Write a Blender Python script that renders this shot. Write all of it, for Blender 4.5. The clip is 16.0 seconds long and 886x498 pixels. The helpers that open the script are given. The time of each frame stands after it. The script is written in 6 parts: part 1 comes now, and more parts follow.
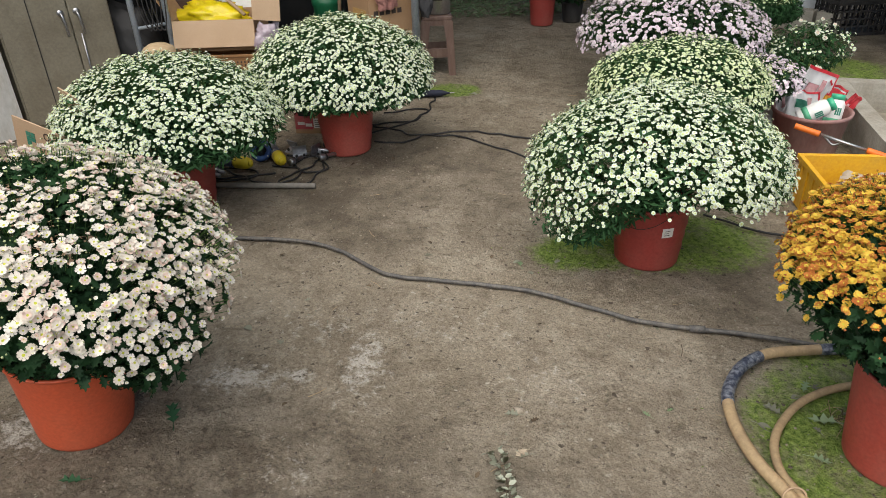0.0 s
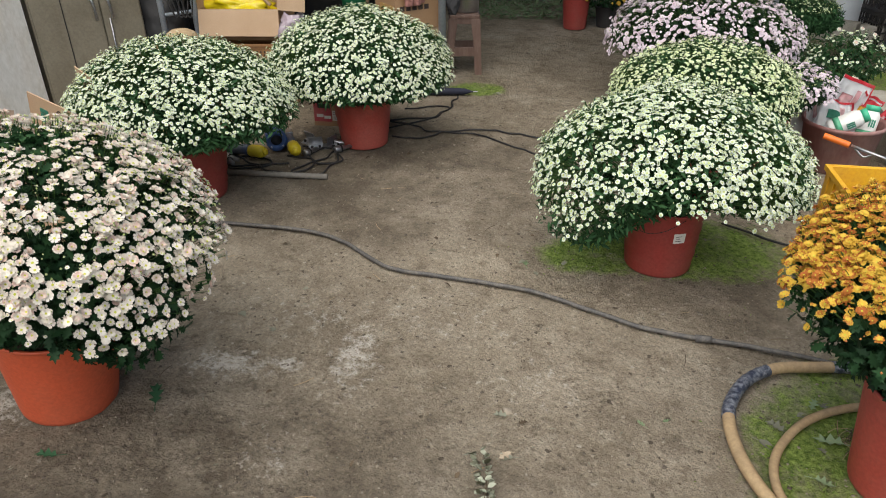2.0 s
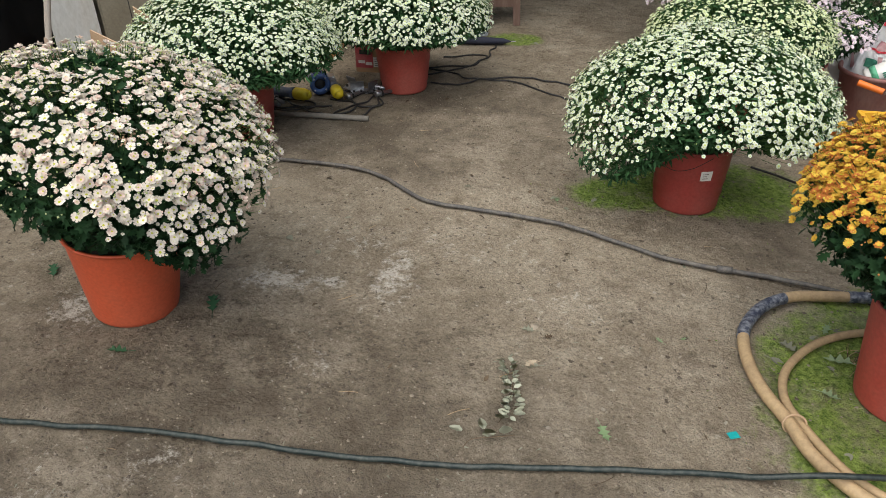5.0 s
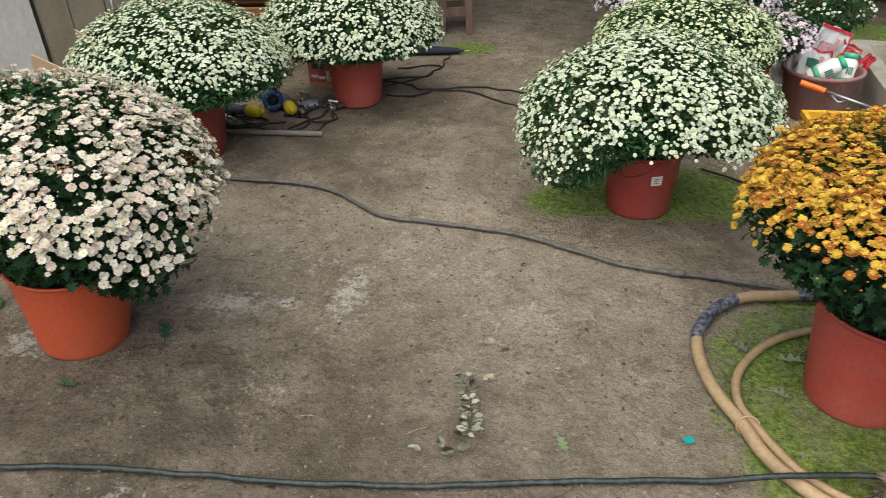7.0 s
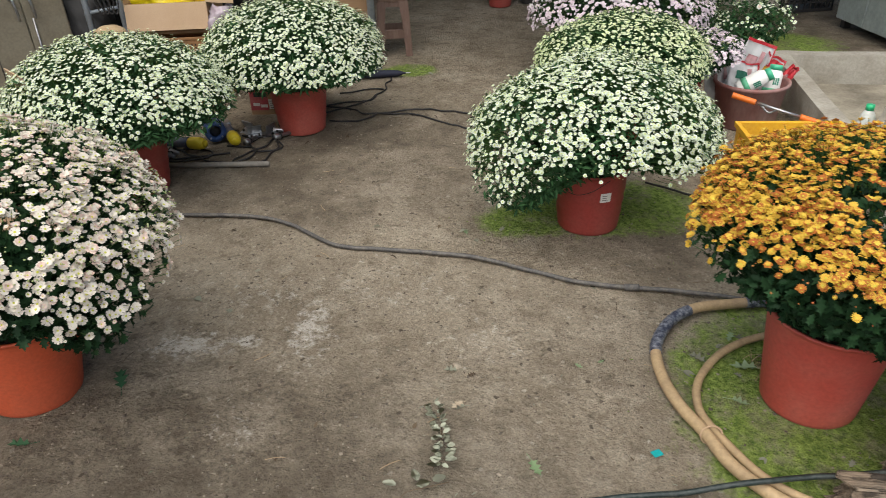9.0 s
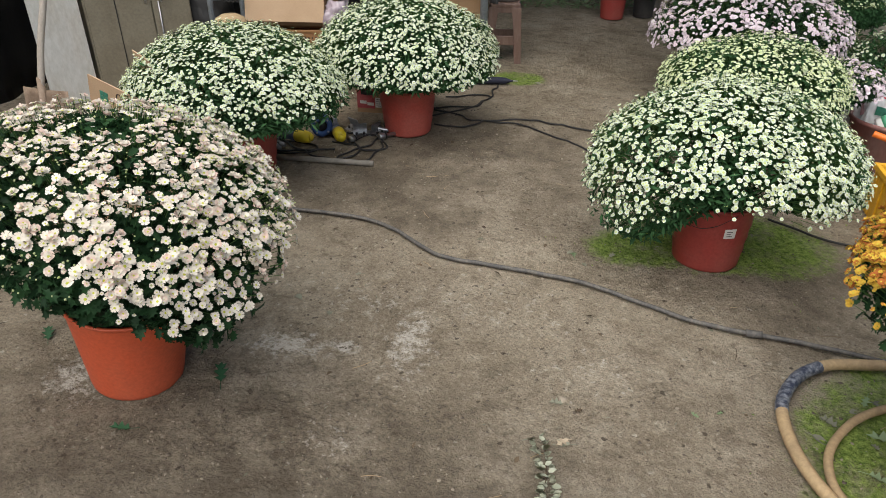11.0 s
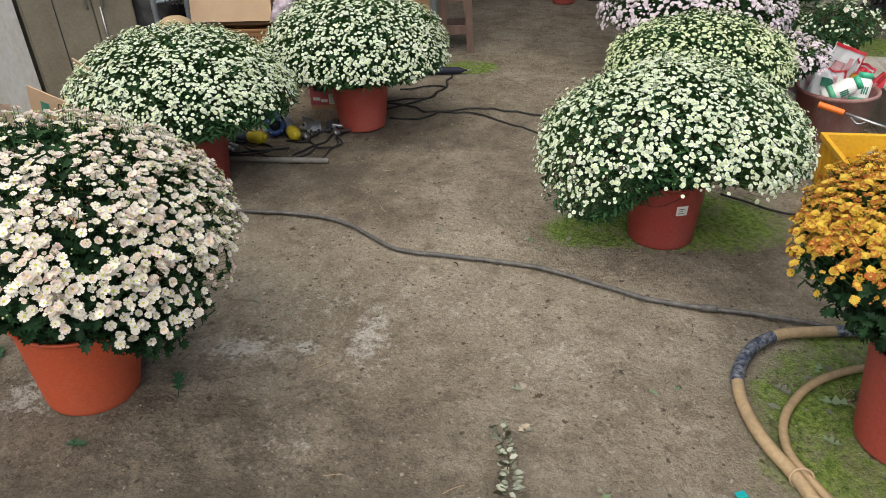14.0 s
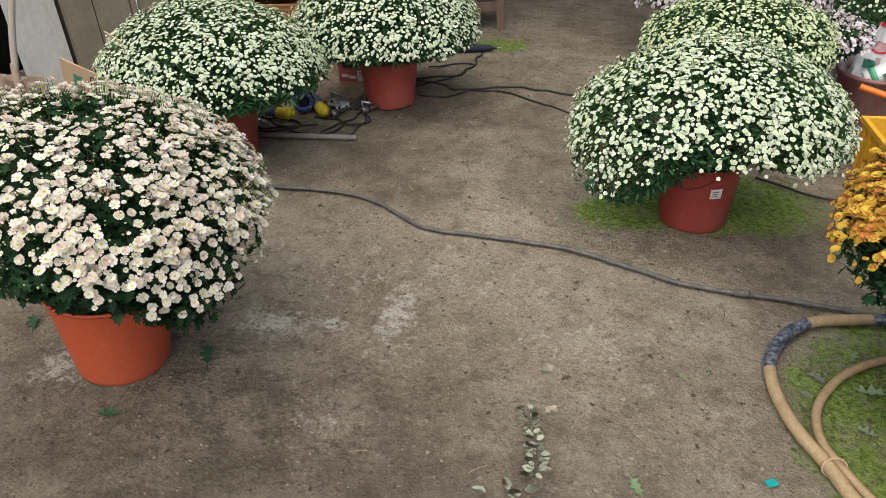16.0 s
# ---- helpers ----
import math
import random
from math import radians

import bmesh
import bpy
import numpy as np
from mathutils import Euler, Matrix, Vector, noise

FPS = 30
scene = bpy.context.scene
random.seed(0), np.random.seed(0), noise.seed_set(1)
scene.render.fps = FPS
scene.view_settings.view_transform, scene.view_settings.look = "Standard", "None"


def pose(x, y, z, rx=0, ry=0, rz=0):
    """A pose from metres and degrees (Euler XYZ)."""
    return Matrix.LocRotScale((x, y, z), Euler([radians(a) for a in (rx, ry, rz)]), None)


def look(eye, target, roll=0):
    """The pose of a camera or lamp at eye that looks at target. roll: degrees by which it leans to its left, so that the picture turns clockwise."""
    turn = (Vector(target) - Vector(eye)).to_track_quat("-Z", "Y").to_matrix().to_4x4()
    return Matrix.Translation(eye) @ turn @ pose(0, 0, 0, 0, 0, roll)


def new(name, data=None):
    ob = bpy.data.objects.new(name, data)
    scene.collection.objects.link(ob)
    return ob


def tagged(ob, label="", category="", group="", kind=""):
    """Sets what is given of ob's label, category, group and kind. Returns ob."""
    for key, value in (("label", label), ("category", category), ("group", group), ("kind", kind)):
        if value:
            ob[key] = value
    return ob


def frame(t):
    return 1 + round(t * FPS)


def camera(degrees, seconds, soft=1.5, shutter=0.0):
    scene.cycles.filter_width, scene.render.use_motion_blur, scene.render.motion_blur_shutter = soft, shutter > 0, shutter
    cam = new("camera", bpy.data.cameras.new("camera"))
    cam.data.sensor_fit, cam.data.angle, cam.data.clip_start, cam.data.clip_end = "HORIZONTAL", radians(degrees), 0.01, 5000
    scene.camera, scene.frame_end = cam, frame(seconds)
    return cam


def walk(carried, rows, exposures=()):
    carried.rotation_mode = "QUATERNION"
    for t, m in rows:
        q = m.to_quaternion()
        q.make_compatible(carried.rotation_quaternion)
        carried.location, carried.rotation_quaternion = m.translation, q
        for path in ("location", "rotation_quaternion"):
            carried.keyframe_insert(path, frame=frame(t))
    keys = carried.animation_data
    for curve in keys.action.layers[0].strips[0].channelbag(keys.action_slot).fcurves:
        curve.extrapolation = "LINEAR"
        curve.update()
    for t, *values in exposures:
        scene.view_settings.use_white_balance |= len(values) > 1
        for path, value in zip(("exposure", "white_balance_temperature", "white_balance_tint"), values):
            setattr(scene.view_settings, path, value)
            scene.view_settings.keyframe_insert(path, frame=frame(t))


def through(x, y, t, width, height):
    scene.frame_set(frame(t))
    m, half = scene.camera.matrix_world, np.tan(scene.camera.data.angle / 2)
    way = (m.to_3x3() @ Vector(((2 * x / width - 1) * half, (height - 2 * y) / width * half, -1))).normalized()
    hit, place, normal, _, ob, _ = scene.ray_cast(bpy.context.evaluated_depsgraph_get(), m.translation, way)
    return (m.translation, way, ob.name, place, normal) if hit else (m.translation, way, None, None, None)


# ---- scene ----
cam = camera(64.3, 16.0, soft=0.5, shutter=0.25)
PATH = [
    (0, (-0.126, 0.299, 1.632), (-0.233, 2.026, 0.629), -1.9),
    (0.5, (-0.122, 0.301, 1.629), (-0.253, 2.027, 0.628), -2.2),
    (1, (-0.118, 0.303, 1.631), (-0.294, 2.033, 0.643), -2.0),
    (1.5, (-0.083, 0.318, 1.616), (-0.295, 2.056, 0.65), -1.2),
    (2, (-0.007, 0.347, 1.554), (-0.206, 2.076, 0.568), -0.6),
    (2.5, (-0.032, 0.371, 1.487), (-0.182, 2.065, 0.434), -0.1),
    (3, (-0.113, 0.337, 1.48), (-0.239, 2.005, 0.384), 0.5),
    (3.5, (-0.056, 0.214, 1.497), (-0.241, 1.868, 0.387), 0.1),
    (4, (0.036, 0.135, 1.51), (-0.203, 1.782, 0.4), -0.7),
    (4.5, (0.028, 0.136, 1.515), (-0.245, 1.792, 0.427), -0.8),
    (4.7, (0.017, 0.135, 1.516), (-0.272, 1.798, 0.444), -1.0),
    (6.8, (0.033, 0.176, 1.538), (-0.206, 1.853, 0.475), -1.9),
    (7, (0.069, 0.169, 1.542), (-0.136, 1.854, 0.484), -1.9),
    (7.5, (0.125, 0.15, 1.547), (0.02, 1.859, 0.514), -2.3),
    (8, (0.165, 0.135, 1.552), (0.12, 1.855, 0.532), -3.2),
    (8.5, (0.14, 0.134, 1.574), (0.109, 1.854, 0.554), -3.3),
    (9, (0.017, 0.184, 1.591), (-0.031, 1.898, 0.562), -2.3),
    (9.5, (-0.141, 0.248, 1.579), (-0.246, 1.957, 0.545), -0.9),
    (10, (-0.17, 0.262, 1.593), (-0.37, 1.966, 0.564), 0.1),
    (10.2, (-0.173, 0.271, 1.592), (-0.405, 1.974, 0.571), 0.5),
    (12.3, (-0.072, 0.302, 1.587), (-0.293, 2.01, 0.569), -0.9),
    (12.5, (-0.067, 0.304, 1.589), (-0.265, 2.016, 0.573), -1.1),
    (13, (-0.058, 0.303, 1.586), (-0.222, 2.019, 0.572), -1.5),
    (13.5, (-0.067, 0.306, 1.591), (-0.223, 2.016, 0.564), -1.9),
    (14, (-0.077, 0.306, 1.586), (-0.245, 2.006, 0.545), -2.1),
    (14.5, (-0.082, 0.312, 1.581), (-0.273, 2.001, 0.526), -2.3),
    (15, (-0.087, 0.315, 1.576), (-0.297, 1.992, 0.508), -2.3),
    (15.5, (-0.09, 0.319, 1.571), (-0.313, 1.986, 0.488), -2.3),
    (16, (-0.099, 0.317, 1.573), (-0.33, 1.98, 0.487), -2.2),
]
walk(cam, [(t, look(eye, target, roll)) for t, eye, target, roll in PATH])

# ---- world, sun and exposure ----
SUN_AZ, SUN_EL = radians(-166), radians(62)
world = bpy.data.worlds.new("sky")
scene.world = world
world.use_nodes = True
wn = world.node_tree.nodes
sky = wn.new("ShaderNodeTexSky")
sky.sky_type = "NISHITA"
sky.sun_disc = False
sky.sun_elevation, sky.sun_rotation = SUN_EL, SUN_AZ
sky.air_density, sky.dust_density = 1.0, 3.0
wn["Background"].inputs[1].default_value = 0.088
world.node_tree.links.new(sky.outputs[0], wn["Background"].inputs[0])
sun_data = bpy.data.lights.new("sun", "SUN")
sun_data.energy, sun_data.angle, sun_data.color = 2.95, radians(92), (1.0, 0.96, 0.87)
sun = new("sun", sun_data)
sun.matrix_basis = look((0, 0, 0), (-math.sin(SUN_AZ) * math.cos(SUN_EL), -math.cos(SUN_AZ) * math.cos(SUN_EL), -math.sin(SUN_EL)))
scene.view_settings.exposure = 0.44


# ---- materials ----
def material(name):
    m = bpy.data.materials.new(name)
    m.use_nodes = True
    return m, m.node_tree.nodes, m.node_tree.links, m.node_tree.nodes["Principled BSDF"]


def coords(n, l, scale, kind="Object"):
    tc, mp = n.new("ShaderNodeTexCoord"), n.new("ShaderNodeMapping")
    l.new(tc.outputs[kind], mp.inputs[0])
    mp.inputs["Scale"].default_value = scale if hasattr(scale, "__len__") else (scale,) * 3
    return mp.outputs[0]


def noise_tex(n, l, vec, scale, detail=4.0, rough=0.6):
    t = n.new("ShaderNodeTexNoise")
    t.inputs["Scale"].default_value, t.inputs["Detail"].default_value, t.inputs["Roughness"].default_value = scale, detail, rough
    l.new(vec, t.inputs["Vector"])
    return t.outputs[0]


def ramp(n, l, fac, *stops):
    r = n.new("ShaderNodeValToRGB")
    e = r.color_ramp.elements
    while len(e) < len(stops):
        e.new(0.5)
    for k, (p, c) in enumerate(stops):
        e[k].position = p
        e[k].color = (*c, 1) if hasattr(c, "__len__") else (c, c, c, 1)
    l.new(fac, r.inputs[0])
    return r.outputs[0]


def mix(n, l, fac, a, b, how="MIX"):
    x = n.new("ShaderNodeMix")
    x.data_type, x.blend_type = "RGBA", how
    for k, v in ((0, fac), (6, a), (7, b)):
        if isinstance(v, bpy.types.NodeSocket):
            l.new(v, x.inputs[k])
        elif hasattr(v, "__len__"):
            x.inputs[k].default_value = (*v, 1)
        else:
            x.inputs[k].default_value = v
    return x.outputs[2]


def maths(n, l, op, a, b=0.0, clamp=False):
    x = n.new("ShaderNodeMath")
    x.operation, x.use_clamp = op, clamp
    for k, v in ((0, a), (1, b)):
        if isinstance(v, bpy.types.NodeSocket):
            l.new(v, x.inputs[k])
        else:
            x.inputs[k].default_value = v
    return x.outputs[0]


def bump(n, l, b, height, strength, distance=0.01):
    x = n.new("ShaderNodeBump")
    x.inputs["Strength"].default_value, x.inputs["Distance"].default_value = strength, distance
    l.new(height, x.inputs["Height"])
    l.new(x.outputs[0], b.inputs["Normal"])


def surface(name, colour, dirt, rough=0.6, scale=6.0, grain=60.0, metal=0.0, relief=0.25, amount=0.6, stretch=(1, 1, 1)):
    """A worn surface: a base colour, stains of a second colour, fine grain and relief."""
    m, n, l, b = material(name)
    v = coords(n, l, stretch)
    big, fine = noise_tex(n, l, v, scale, 6, 0.65), noise_tex(n, l, v, grain, 4, 0.6)
    mask = ramp(n, l, big, (0.42, 0.0), (0.72, amount))
    c = mix(n, l, mask, colour, dirt)
    c = mix(n, l, 0.5, c, ramp(n, l, fine, (0.3, 0.36), (0.7, 0.62)), "OVERLAY")
    l.new(c, b.inputs["Base Color"])
    l.new(ramp(n, l, big, (0.3, rough * 0.85), (0.7, min(1.0, rough * 1.15))), b.inputs["Roughness"])
    b.inputs["Metallic"].default_value = metal
    bump(n, l, b, fine, relief, 0.004)
    return m


def organic(name, low, high, through=0.3, rough=0.55):
    """Petals and leaves: colour varies from piece to piece, and light passes through."""
    m, n, l, b = material(name)
    geo, info = n.new("ShaderNodeNewGeometry"), n.new("ShaderNodeObjectInfo")
    r = maths(n, l, "FRACT", maths(n, l, "ADD", geo.outputs["Random Per Island"], info.outputs["Random"]))
    vec = coords(n, l, 1.0)
    patch = noise_tex(n, l, vec, 7.0, 2)
    r = maths(n, l, "ADD", maths(n, l, "MULTIPLY", r, 0.65), maths(n, l, "MULTIPLY", patch, 0.35), True)
    c = mix(n, l, r, low, high)
    l.new(c, b.inputs["Base Color"])
    b.inputs["Roughness"].default_value = rough
    b.inputs["Specular IOR Level"].default_value = 0.1
    t, s = n.new("ShaderNodeBsdfTranslucent"), n.new("ShaderNodeMixShader")
    l.new(c, t.inputs[0])
    s.inputs[0].default_value = through
    l.new(b.outputs[0], s.inputs[1])
    l.new(t.outputs[0], s.inputs[2])
    l.new(s.outputs[0], n["Material Output"].inputs[0])
    return m


def turned(n, l, v, rx, ry, rz):
    """The same place read in a turned frame, so that no grid shows."""
    r = n.new("ShaderNodeVectorRotate")
    r.rotation_type = "EULER_XYZ"
    r.inputs["Rotation"].default_value = (rx, ry, rz)
    l.new(v, r.inputs["Vector"])
    return r.outputs[0]


def cells(n, l, v, scale, wander=0.35):
    """Uneven crumbs: the distance from each one's middle and a chance value of its own."""
    t = n.new("ShaderNodeTexNoise")
    t.inputs["Scale"].default_value, t.inputs["Detail"].default_value = scale * 1.3, 3
    l.new(v, t.inputs["Vector"])
    k = n.new("ShaderNodeVectorMath")
    k.operation = "MULTIPLY_ADD"
    l.new(t.outputs["Color"], k.inputs[0])
    k.inputs[1].default_value = (wander * 2 / scale,) * 3
    l.new(v, k.inputs[2])
    o = n.new("ShaderNodeTexVoronoi")
    o.inputs["Scale"].default_value = scale
    l.new(k.outputs[0], o.inputs["Vector"])
    c = n.new("ShaderNodeSeparateColor")
    l.new(o.outputs["Color"], c.inputs[0])
    return o.outputs["Distance"], c.outputs[0]


def soil_material():
    m, n, l, b = material("soil")
    v = coords(n, l, 1.0)
    u, w = turned(n, l, v, 0.5, 0.9, 0.4), turned(n, l, v, -0.8, 0.35, 1.3)
    large, mid, blot = noise_tex(n, l, u, 0.8, 4, 0.55), noise_tex(n, l, w, 3.4, 8, 0.62), noise_tex(n, l, u, 12, 8, 0.66)
    fine, speck = noise_tex(n, l, w, 170, 4, 0.7), noise_tex(n, l, u, 52, 7, 0.74)
    clod, clod_r = cells(n, l, u, 55)
    crumb, crumb_r = cells(n, l, w, 130)
    bit, bit_r = cells(n, l, w, 34, 0.5)
    c = ramp(n, l, mid, (0.34, (0.245, 0.204, 0.15)), (0.5, (0.33, 0.28, 0.21)), (0.66, (0.405, 0.35, 0.27)))
    c = mix(n, l, ramp(n, l, large, (0.45, 0.0), (0.7, 0.4)), c, (0.238, 0.198, 0.14))
    # darker trodden patches and paler dry crust
    c = mix(n, l, ramp(n, l, blot, (0.36, 0.6), (0.46, 0.0)), c, (0.16, 0.128, 0.092))
    c = mix(n, l, ramp(n, l, blot, (0.54, 0.0), (0.64, 0.5)), c, (0.43, 0.376, 0.292))
    sep = n.new("ShaderNodeSeparateXYZ")
    l.new(v, sep.inputs[0])

    def spot(x, y, rx, ry, soft=1.0):
        dx = maths(n, l, "DIVIDE", maths(n, l, "SUBTRACT", sep.outputs[0], x), rx)
        dy = maths(n, l, "DIVIDE", maths(n, l, "SUBTRACT", sep.outputs[1], y), ry)
        d = maths(n, l, "ADD", maths(n, l, "MULTIPLY", dx, dx), maths(n, l, "MULTIPLY", dy, dy))
        return maths(n, l, "SUBTRACT", 1.0, maths(n, l, "POWER", d, 0.5), True)

    def total(spots):
        out = None
        for s in spots:
            k = spot(*s)
            out = k if out is None else maths(n, l, "MAXIMUM", out, k)
        return out

    # crumbs at two sizes, each toned; broken-crust seams get relief shade in the colour
    broken = ramp(n, l, noise_tex(n, l, w, 5.5, 6, 0.65), (0.54, 0.06), (0.68, 0.8))
    broken = maths(n, l, "MAXIMUM", broken, maths(n, l, "MULTIPLY", total([(-0.95, 1.75, 0.9, 0.75)]), ramp(n, l, blot, (0.42, 1.5), (0.58, 0.2))), True)
    clod_shade = mix(n, l, broken, (1, 1, 1), ramp(n, l, clod, (0.1, 1.1), (0.45, 1.0), (0.7, 0.68)))
    c = mix(n, l, 1.0, c, clod_shade, "MULTIPLY")
    c = mix(n, l, 1.0, c, ramp(n, l, clod_r, (0.0, 0.95), (0.5, 1.0), (1.0, 1.05)), "MULTIPLY")
    c = mix(n, l, 1.0, c, ramp(n, l, crumb_r, (0.0, 0.84), (0.3, 0.98), (0.7, 1.02), (1.0, 1.2)), "MULTIPLY")
    c = mix(n, l, 1.0, c, ramp(n, l, speck, (0.33, 0.5), (0.43, 0.98), (0.57, 1.02), (0.68, 1.3)), "MULTIPLY")
    c = mix(n, l, 1.0, c, ramp(n, l, fine, (0.34, 0.84), (0.5, 1.0), (0.66, 1.14)), "MULTIPLY")
    # scattered dark specks and pale chips
    dot = ramp(n, l, bit, (0.2, 1.0), (0.32, 0.0))
    c = mix(n, l, maths(n, l, "MULTIPLY", dot, ramp(n, l, bit_r, (0.93, 0.0), (0.95, 0.8))), c, (0.06, 0.047, 0.035))
    c = mix(n, l, maths(n, l, "MULTIPLY", dot, ramp(n, l, bit_r, (0.03, 0.8), (0.05, 0.0))), c, (0.52, 0.47, 0.385))
    # damp soil at front left; shade by the plants and far back painted darker
    damp_shade = total([(-1.0, 1.5, 1.4, 0.68), (-0.5, 1.3, 1.2, 0.66), (-0.95, 1.92, 0.5, 0.26), (-1.2, 1.9, 0.4, 0.3), (-1.0, 3.65, 1.4, 0.75), (-0.5, 4.1, 1.2, 0.65), (-1.7, 1.2, 0.7, 0.4), (1.0, 2.75, 0.55, 0.4), (2.4, 6.4, 2.4, 1.5)])
    damp_shade = maths(n, l, "MULTIPLY", maths(n, l, "POWER", damp_shade, 0.6), ramp(n, l, mid, (0.34, 1.0), (0.62, 0.45)))
    c = mix(n, l, maths(n, l, "MULTIPLY", damp_shade, 1.35, True), c, mix(n, l, 0.3, (0.085, 0.068, 0.049), c))
    # pale lime dust trodden into the soil
    strong = total([(-0.55, 2.28, 0.13, 0.3), (-0.98, 2.2, 0.26, 0.12), (-0.78, 2.22, 0.1, 0.08), (-1.62, 1.95, 0.2, 0.2)])
    weak = total([(-0.7, 1.8, 0.2, 0.28), (-1.3, 1.12, 0.35, 0.25), (-0.3, 2.55, 0.6, 0.3), (-0.75, 2.5, 0.5, 0.3), (-1.0, 1.3, 0.25, 0.2), (0.1, 2.2, 0.3, 0.3)])
    lime = maths(n, l, "MAXIMUM", strong, maths(n, l, "MULTIPLY", weak, 0.42))
    dust = noise_tex(n, l, u, 26, 9, 0.78)
    lime = ramp(n, l, maths(n, l, "ADD", maths(n, l, "MULTIPLY", lime, 0.26), dust), (0.62, 0.0), (0.76, 0.85))
    lime = maths(n, l, "MULTIPLY", lime, ramp(n, l, speck, (0.41, 0.2), (0.5, 1.0)))
    c = mix(n, l, lime, c, (0.60, 0.565, 0.5))
    # moss
    moss = total([(1.15, 1.72, 0.72, 0.72), (1.15, 2.15, 0.5, 0.4), (1.05, 1.5, 0.42, 0.4), (0.75, 3.2, 0.65, 0.45), (0.33, 3.08, 0.34, 0.26), (2.6, 5.9, 0.7, 0.6), (-0.35, 5.5, 0.36, 0.24), (0.95, 2.0, 0.35, 0.35), (0.95, 1.62, 0.3, 0.3)])
    tuft = noise_tex(n, l, u, 11, 9, 0.78)
    mask = ramp(n, l, maths(n, l, "ADD", maths(n, l, "MULTIPLY", moss, 0.9), maths(n, l, "MULTIPLY", tuft, 0.75)), (0.62, 0.0), (0.80, 1.0))
    green = ramp(n, l, noise_tex(n, l, u, 48, 7, 0.75), (0.36, (0.07, 0.13, 0.02)), (0.64, (0.34, 0.45, 0.105)))
    bare = ramp(n, l, noise_tex(n, l, w, 6, 7, 0.75), (0.49, 1.0), (0.64, 0.38))
    c = mix(n, l, maths(n, l, "MULTIPLY", mask, bare), c, green)
    l.new(c, b.inputs["Base Color"])
    b.inputs["Roughness"].default_value = 0.95
    b.inputs["Specular IOR Level"].default_value = 0.2
    h = maths(n, l, "ADD", maths(n, l, "MULTIPLY", blot, 1.0), maths(n, l, "ADD", maths(n, l, "MULTIPLY", fine, 0.14), maths(n, l, "MULTIPLY", speck, 0.7)))
    h = maths(n, l, "SUBTRACT", h, maths(n, l, "MULTIPLY", maths(n, l, "MULTIPLY", clod, broken), 0.22))
    h = maths(n, l, "SUBTRACT", h, maths(n, l, "MULTIPLY", crumb, 0.1))
    bump(n, l, b, h, 1.0, 0.028)
    return m


def timber_material():
    """Grey-brown split wood: long grain, dark checks and dusty faces."""
    m, n, l, b = material("weathered timber")
    v, g = coords(n, l, 1.0), coords(n, l, (1.2, 14, 14))
    grain, fibre, stain = noise_tex(n, l, g, 2.2, 7, 0.65), noise_tex(n, l, g, 14, 5, 0.7), noise_tex(n, l, v, 9, 6, 0.65)
    c = ramp(n, l, grain, (0.32, (0.10, 0.07, 0.046)), (0.5, (0.26, 0.195, 0.135)), (0.68, (0.33, 0.265, 0.19)))
    c = mix(n, l, ramp(n, l, stain, (0.45, 0.0), (0.68, 0.6)), c, (0.19, 0.165, 0.13))
    c = mix(n, l, 1.0, c, ramp(n, l, fibre, (0.34, 0.6), (0.5, 1.0), (0.66, 1.2)), "MULTIPLY")
    check = maths(n, l, "MULTIPLY", ramp(n, l, noise_tex(n, l, g, 1.1, 6, 0.6), (0.46, 0.0), (0.485, 1.0), (0.5, 1.0), (0.525, 0.0)), ramp(n, l, stain, (0.42, 0.15), (0.55, 1.0)))
    c = mix(n, l, maths(n, l, "MULTIPLY", check, 0.85), c, (0.025, 0.018, 0.012))
    l.new(c, b.inputs["Base Color"])
    b.inputs["Roughness"].default_value = 0.9
    h = maths(n, l, "SUBTRACT", maths(n, l, "ADD", grain, maths(n, l, "MULTIPLY", fibre, 0.3)), check)
    bump(n, l, b, h, 0.9, 0.012)
    return m


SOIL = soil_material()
TERRACOTTA = surface("terracotta plastic", (0.54, 0.092, 0.036), (0.46, 0.12, 0.06), 0.55, 5, 90, relief=0.1, amount=0.5)
BRICK_RED = surface("brick red plastic", (0.30, 0.042, 0.034), (0.30, 0.10, 0.075), 0.5, 5, 80, relief=0.1, amount=0.5)
DUSTY_RED = surface("dusty red plastic", (0.43, 0.07, 0.052), (0.45, 0.15, 0.115), 0.55, 4, 80, relief=0.12, amount=0.6)
SHOVEL_STEEL = surface("earthy steel", (0.50, 0.38, 0.29), (0.34, 0.24, 0.17), 0.8, 8, 60)
POT_SOIL = surface("potting soil", (0.03, 0.02, 0.014), (0.07, 0.05, 0.035), 0.95, 20, 90, relief=0.8)
PETAL_WHITE = organic("white petals", (0.54, 0.66, 0.46), (0.78, 0.82, 0.75), 0.2)
PETAL_BLUSH = organic("blush petals", (0.68, 0.50, 0.43), (0.78, 0.66, 0.58), 0.2)
PETAL_IVORY = organic("ivory petals", (0.70, 0.63, 0.53), (0.81, 0.78, 0.71), 0.2)
PETAL_CREAM = organic("cream petals", (0.54, 0.66, 0.38), (0.76, 0.82, 0.62), 0.2)
PETAL_PINK = organic("lilac pink petals", (0.76, 0.62, 0.71), (0.86, 0.82, 0.85), 0.2)
PETAL_GOLD = organic("golden petals", (0.58, 0.33, 0.045), (0.76, 0.55, 0.085), 0.15)
PETAL_RUST = organic("rust petals", (0.36, 0.10, 0.03), (0.58, 0.24, 0.05), 0.15)
CENTRE_LIME = organic("lime flower centre", (0.42, 0.48, 0.04), (0.62, 0.62, 0.10), 0.1)
